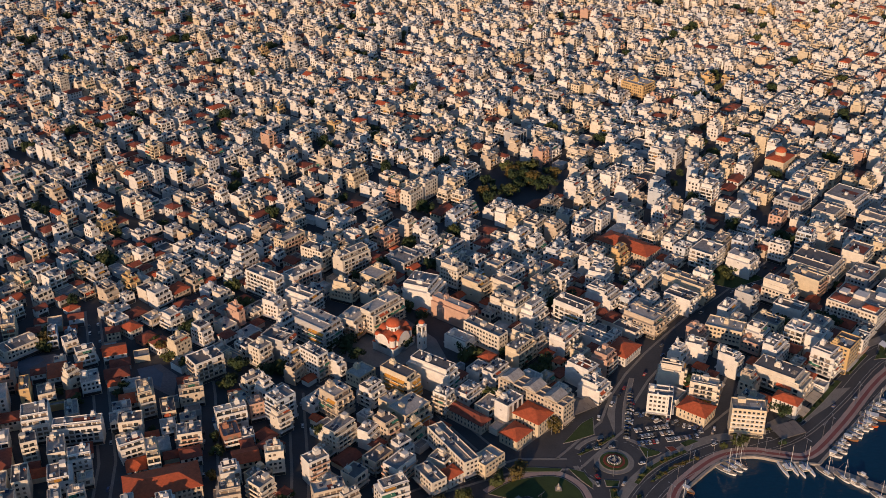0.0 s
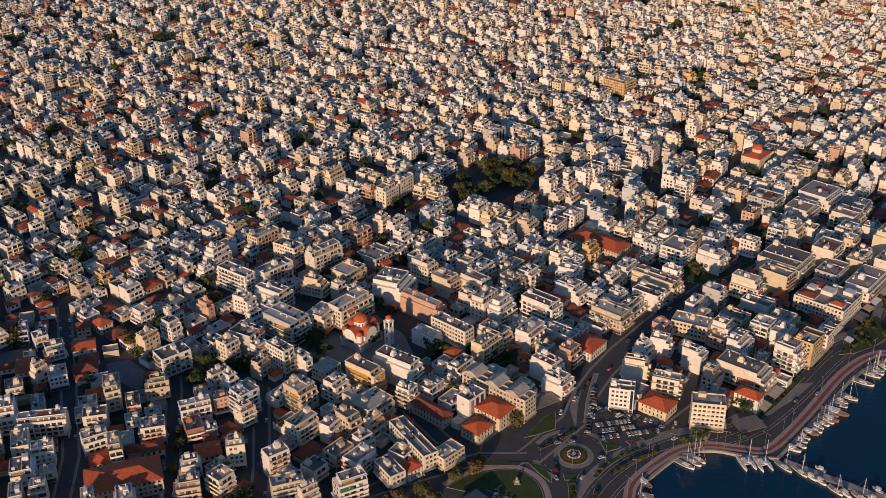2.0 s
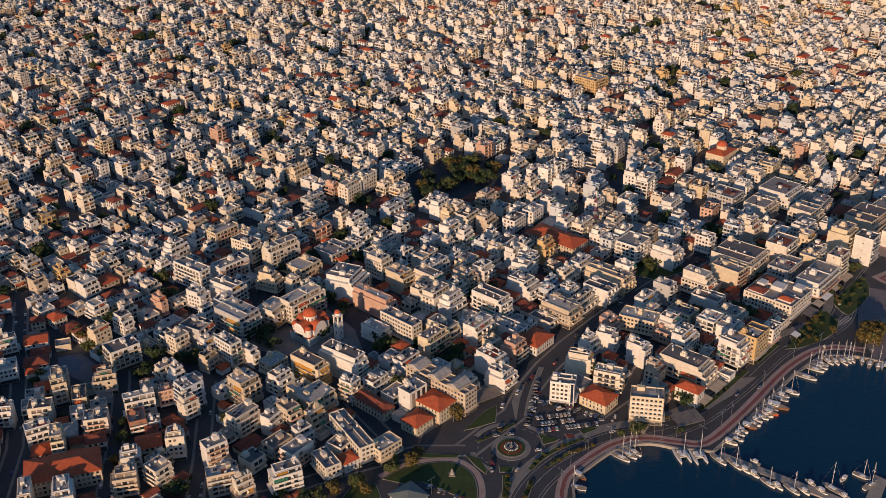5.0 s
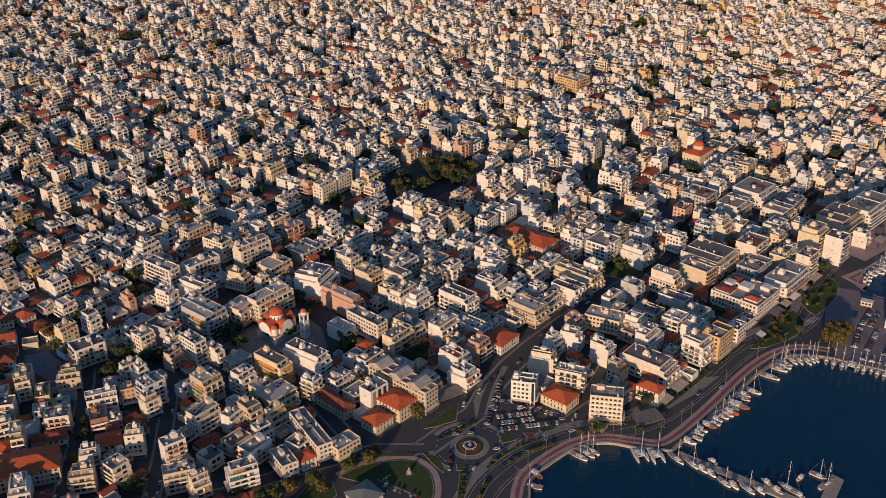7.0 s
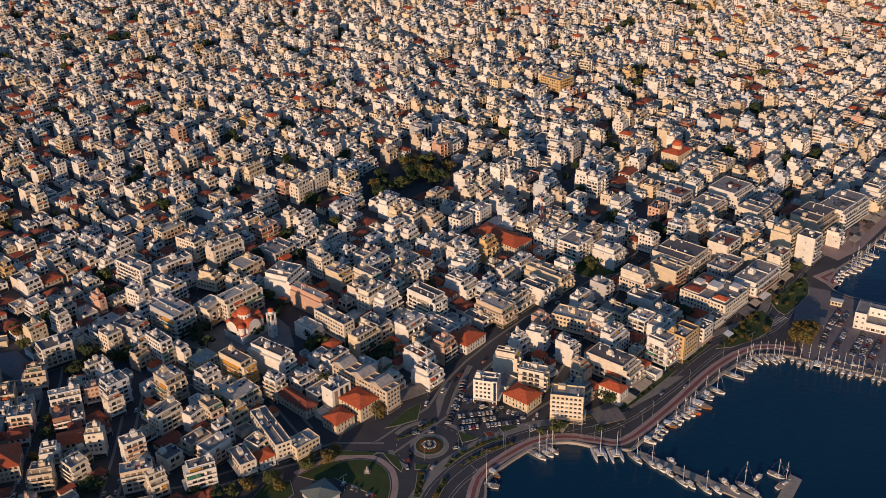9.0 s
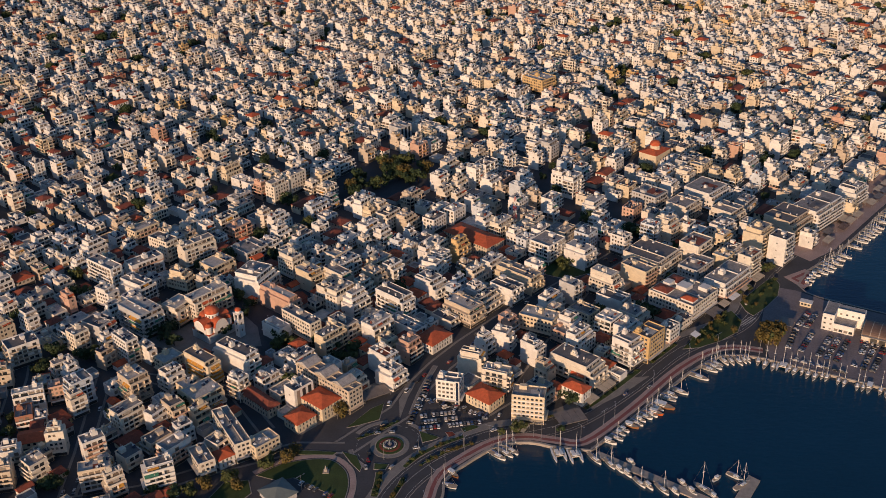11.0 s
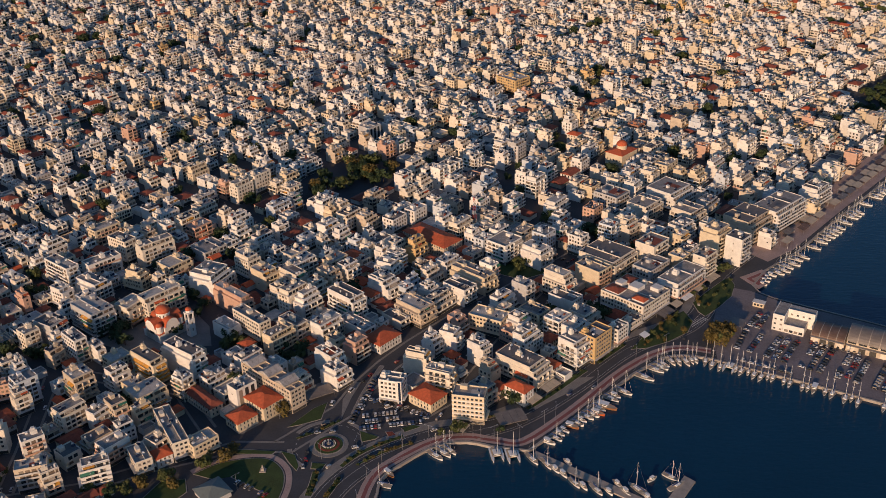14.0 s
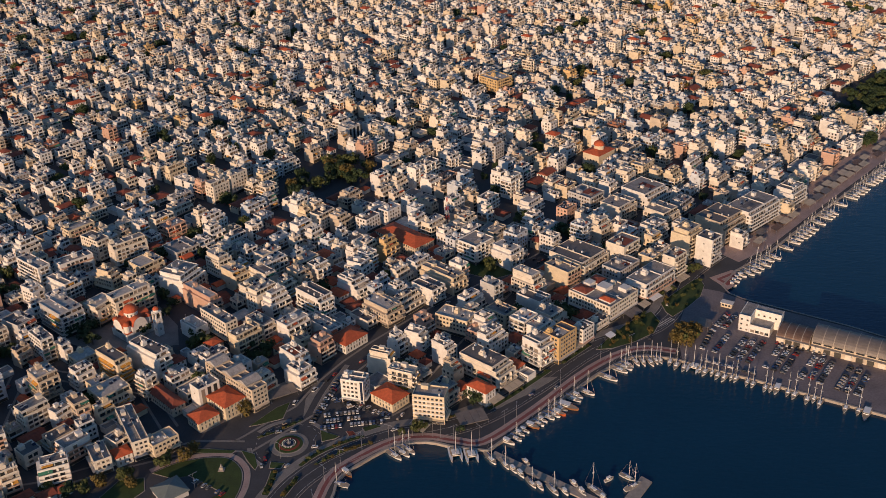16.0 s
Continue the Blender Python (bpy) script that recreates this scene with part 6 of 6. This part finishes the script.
tree(-224.2, 548.1, 9, 2)
tree(-151.1, 529.3, 9, 2)
tree(-155.8, 535.7, 9, 1)
tree(-146.0, 520.0, 8, 1)
tree(-136.5, 513.7, 7, 1)
tree(-201.2, 488.4, 5, 0)
tree(-167.1, 484.3, 6, 0)
tree(-165.9, 492.3, 6, 0)
tree(-104.1, 432.2, 7, 1)
tree(-107.4, 443.9, 6, 0)
tree(-102.9, 412.2, 6, 2)
tree(-141.1, 450.2, 5, 0)
tree(-63.0, 398.0, 4, 1)
tree(-137.1, 475.1, 5, 0)
street_lamp(5.6, 445.3)
street_lamp(69.9, 441.6)
street_lamp(137.1, 416.3)
street_lamp(114.1, 412.0)
street_lamp(177.9, 422.6)
street_lamp(163.8, 442.4)
street_lamp(211.6, 433.1)
street_lamp(96.5, 406.9)
street_lamp(57.5, 384.5)
terrace_canopy(217.4, 464.8, 12, 5, 46, AWN_W)
terrace_canopy(226.5, 476.7, 9, 5, 46, SHED)
terrace_canopy(247.4, 498.2, 9, 5, 46, AWN_W)
terrace_canopy(256.3, 505.2, 11, 6, 46, AWN_W)
terrace_canopy(240.4, 492.4, 7, 4, 46, HULL)
terrace_canopy(277.5, 515.8, 6, 4, 46, HULL)
terrace_canopy(206.7, 453.4, 9, 7, 46, AWN_W)
terrace_canopy(294.6, 541.3, 12, 6, 46, SHED)
terrace_canopy(303.1, 551.3, 8, 5, 46, AWN_W)
terrace_canopy(310.9, 560.2, 10, 5, 46, HULL)
terrace_canopy(320.8, 572.1, 10, 6, 46, AWN_W)
terrace_canopy(332.1, 584.4, 12, 6, 46, AWN_W)
terrace_canopy(88.9, 462.0, 16, 8, 30, SHED)
terrace_canopy(103.6, 495.5, 8, 4, 50, AWN_W)
terrace_canopy(194.2, 436.8, 16, 10, 20, SHED)
terrace_canopy(167.4, 429.0, 8, 7, 60, AWN_W)
rng = random.Random(41)
for (ax, ay), (bx, by) in zip(FAR_QUAY[1:], FAR_QUAY[2:]):
    n = int(math.hypot(bx - ax, by - ay) / 12.5)
    h = math.degrees(math.atan2(by - ay, bx - ax))
    for k in range(n):
        for off in (8.0, 13.4):
            if rng.random() < 0.8:
                t = (k + 0.5) / n
                terrace_canopy(ax + (bx - ax) * t - off * math.sin(radians(h)), ay + (by - ay) * t + off * math.cos(radians(h)), 11, 5, h, rng.choice((AWN_W, AWN_W, SHED, SHED_BROWN)))
for (ax, ay), (bx, by) in zip(FAR_QUAY, FAR_QUAY[1:]):
    n = int(math.hypot(bx - ax, by - ay) / 5.5)
    for k in range(n):
        if rng.random() < 0.62:
            t = (k + 0.5) / n
            sailboat(ax + (bx - ax) * t + 6.5, ay + (by - ay) * t - 6, -42 + rng.uniform(-8, 8), rng.choice((9, 10, 11, 12)))
for k in range(0, len(SHORE) - 2, 3):
    street_lamp(SHORE[k][0] - 3.5, SHORE[k][1] + 4.5)
for l in STREET_L[:4] + [AVENUE[2:]]:
    for (ax, ay), (bx, by) in zip(l, l[1:]):
        dist = math.hypot(bx - ax, by - ay)
        h = math.degrees(math.atan2(by - ay, bx - ax))
        for k in range(int(dist / 9)):
            for sgn in (-1, 1):
                if rng.random() < 0.32:
                    t = (k + rng.uniform(0.2, 0.8)) / (dist / 9)
                    car(ax + (bx - ax) * t - sgn * 2.7 * (by - ay) / dist, ay + (by - ay) * t + sgn * 2.7 * (bx - ax) / dist, h)
# parks and yards
for k in range(56):
    x, y = rng.uniform(40, 132), rng.uniform(725, 808)
    if inside(x, y, KEEP_OUT[5]):
        tree(x, y, rng.uniform(7, 12), rng.choice((0, 0, 1, 2)))
wood = Shape(LEAF + [BARK])
for k in range(700):
    x, y = rng.uniform(524, 672), rng.uniform(863, 1016)
    if not inside(x, y, KEEP_OUT[-1]) or k % 2:
        continue
    h = rng.uniform(6, 10)
    me = CROWNS[rng.choice((0, 0, 0, 1))][k % 3]
    wood.at(pose(x, y, 0, 0, 0, rng.uniform(0, 360)) @ Matrix.Diagonal((h, h, h, 1)))
    vs = [tuple(v.co) for v in me.vertices]
    wood.add(vs, [tuple(q.vertices) for q in me.polygons], me.materials[0])
    wood.tube(0, 0, 0, 0.5, 0.035, 0.02, BARK, 5)
tagged(new("park_trees", wood.mesh("park_trees")), "dense dark green trees of the seaside park", "trees", kind="stuff")
court = Shape(LEAF + [BARK])
for k, (x, y) in enumerate(yards):
    for q in range(rng.choice((1, 2, 3))):
        h = rng.uniform(6, 11)
        me = CROWNS[rng.choice((0, 0, 1))][k % 3]
        court.at(pose(x + rng.uniform(-4, 4), y + rng.uniform(-4, 4), 0, 0, 0, rng.uniform(0, 360)) @ Matrix.Diagonal((h, h, h, 1)))
        court.add([tuple(v.co) for v in me.vertices], [tuple(f.vertices) for f in me.polygons], me.materials[0])
        court.tube(0, 0, 0, 0.5, 0.035, 0.02, BARK, 5)
tagged(new("court_trees", court.mesh("court_trees")), "dark green trees in the courts between the blocks", "trees", kind="stuff")
shrubs = Shape(LEAF)
for line, half in MEDIANS:
    line = smooth_line(line, 8)
    for (ax, ay), (bx, by) in zip(line, line[1:]):
        if rng.random() < 0.6:
            h = rng.uniform(0.9, 2.0)
            me = CROWNS[rng.choice((0, 1, 1, 2))][int(h * 10) % 3]
            shrubs.at(pose(ax + rng.uniform(-0.5, 0.5) * half, ay + rng.uniform(-0.5, 0.5) * half, -0.1 * h, 0, 0, rng.uniform(0, 360)) @ Matrix.Diagonal((1.5 * h, 1.5 * h, h, 1)))
            shrubs.add([tuple(v.co) for v in me.vertices], [tuple(f.vertices) for f in me.polygons], me.materials[0])
tagged(new("median_shrubs", shrubs.mesh("median_shrubs")), "low clipped shrubs on the planted road medians", "shrubs", kind="stuff")
planted = 0
for k in range(6000):
    x, y = rng.uniform(-300, 420), rng.uniform(384, 1030)
    if planted < 30 and free(x, y, 4.0, 4.0, AXIS):
        claim(x, y, 3, 3, AXIS)
        tree(x, y, rng.uniform(4.5, 8.5), rng.choice((0, 0, 1, 1, 2)))
        planted += 1
for k in range(130):
    x, y = rng.uniform(266, 347), rng.uniform(503, 590)
    if any(inside(x, y, g) for g in GARDENS):
        tree(x, y, rng.uniform(1.6, 3.4), rng.choice((0, 1, 1, 2)))

# ---- from the plan's units to metres ----
for ob in list(scene.objects):
    if ob.parent is None and ob.type in ("MESH", "EMPTY"):
        ob.matrix_world = Matrix.Scale(PLAN, 4) @ ob.matrix_world
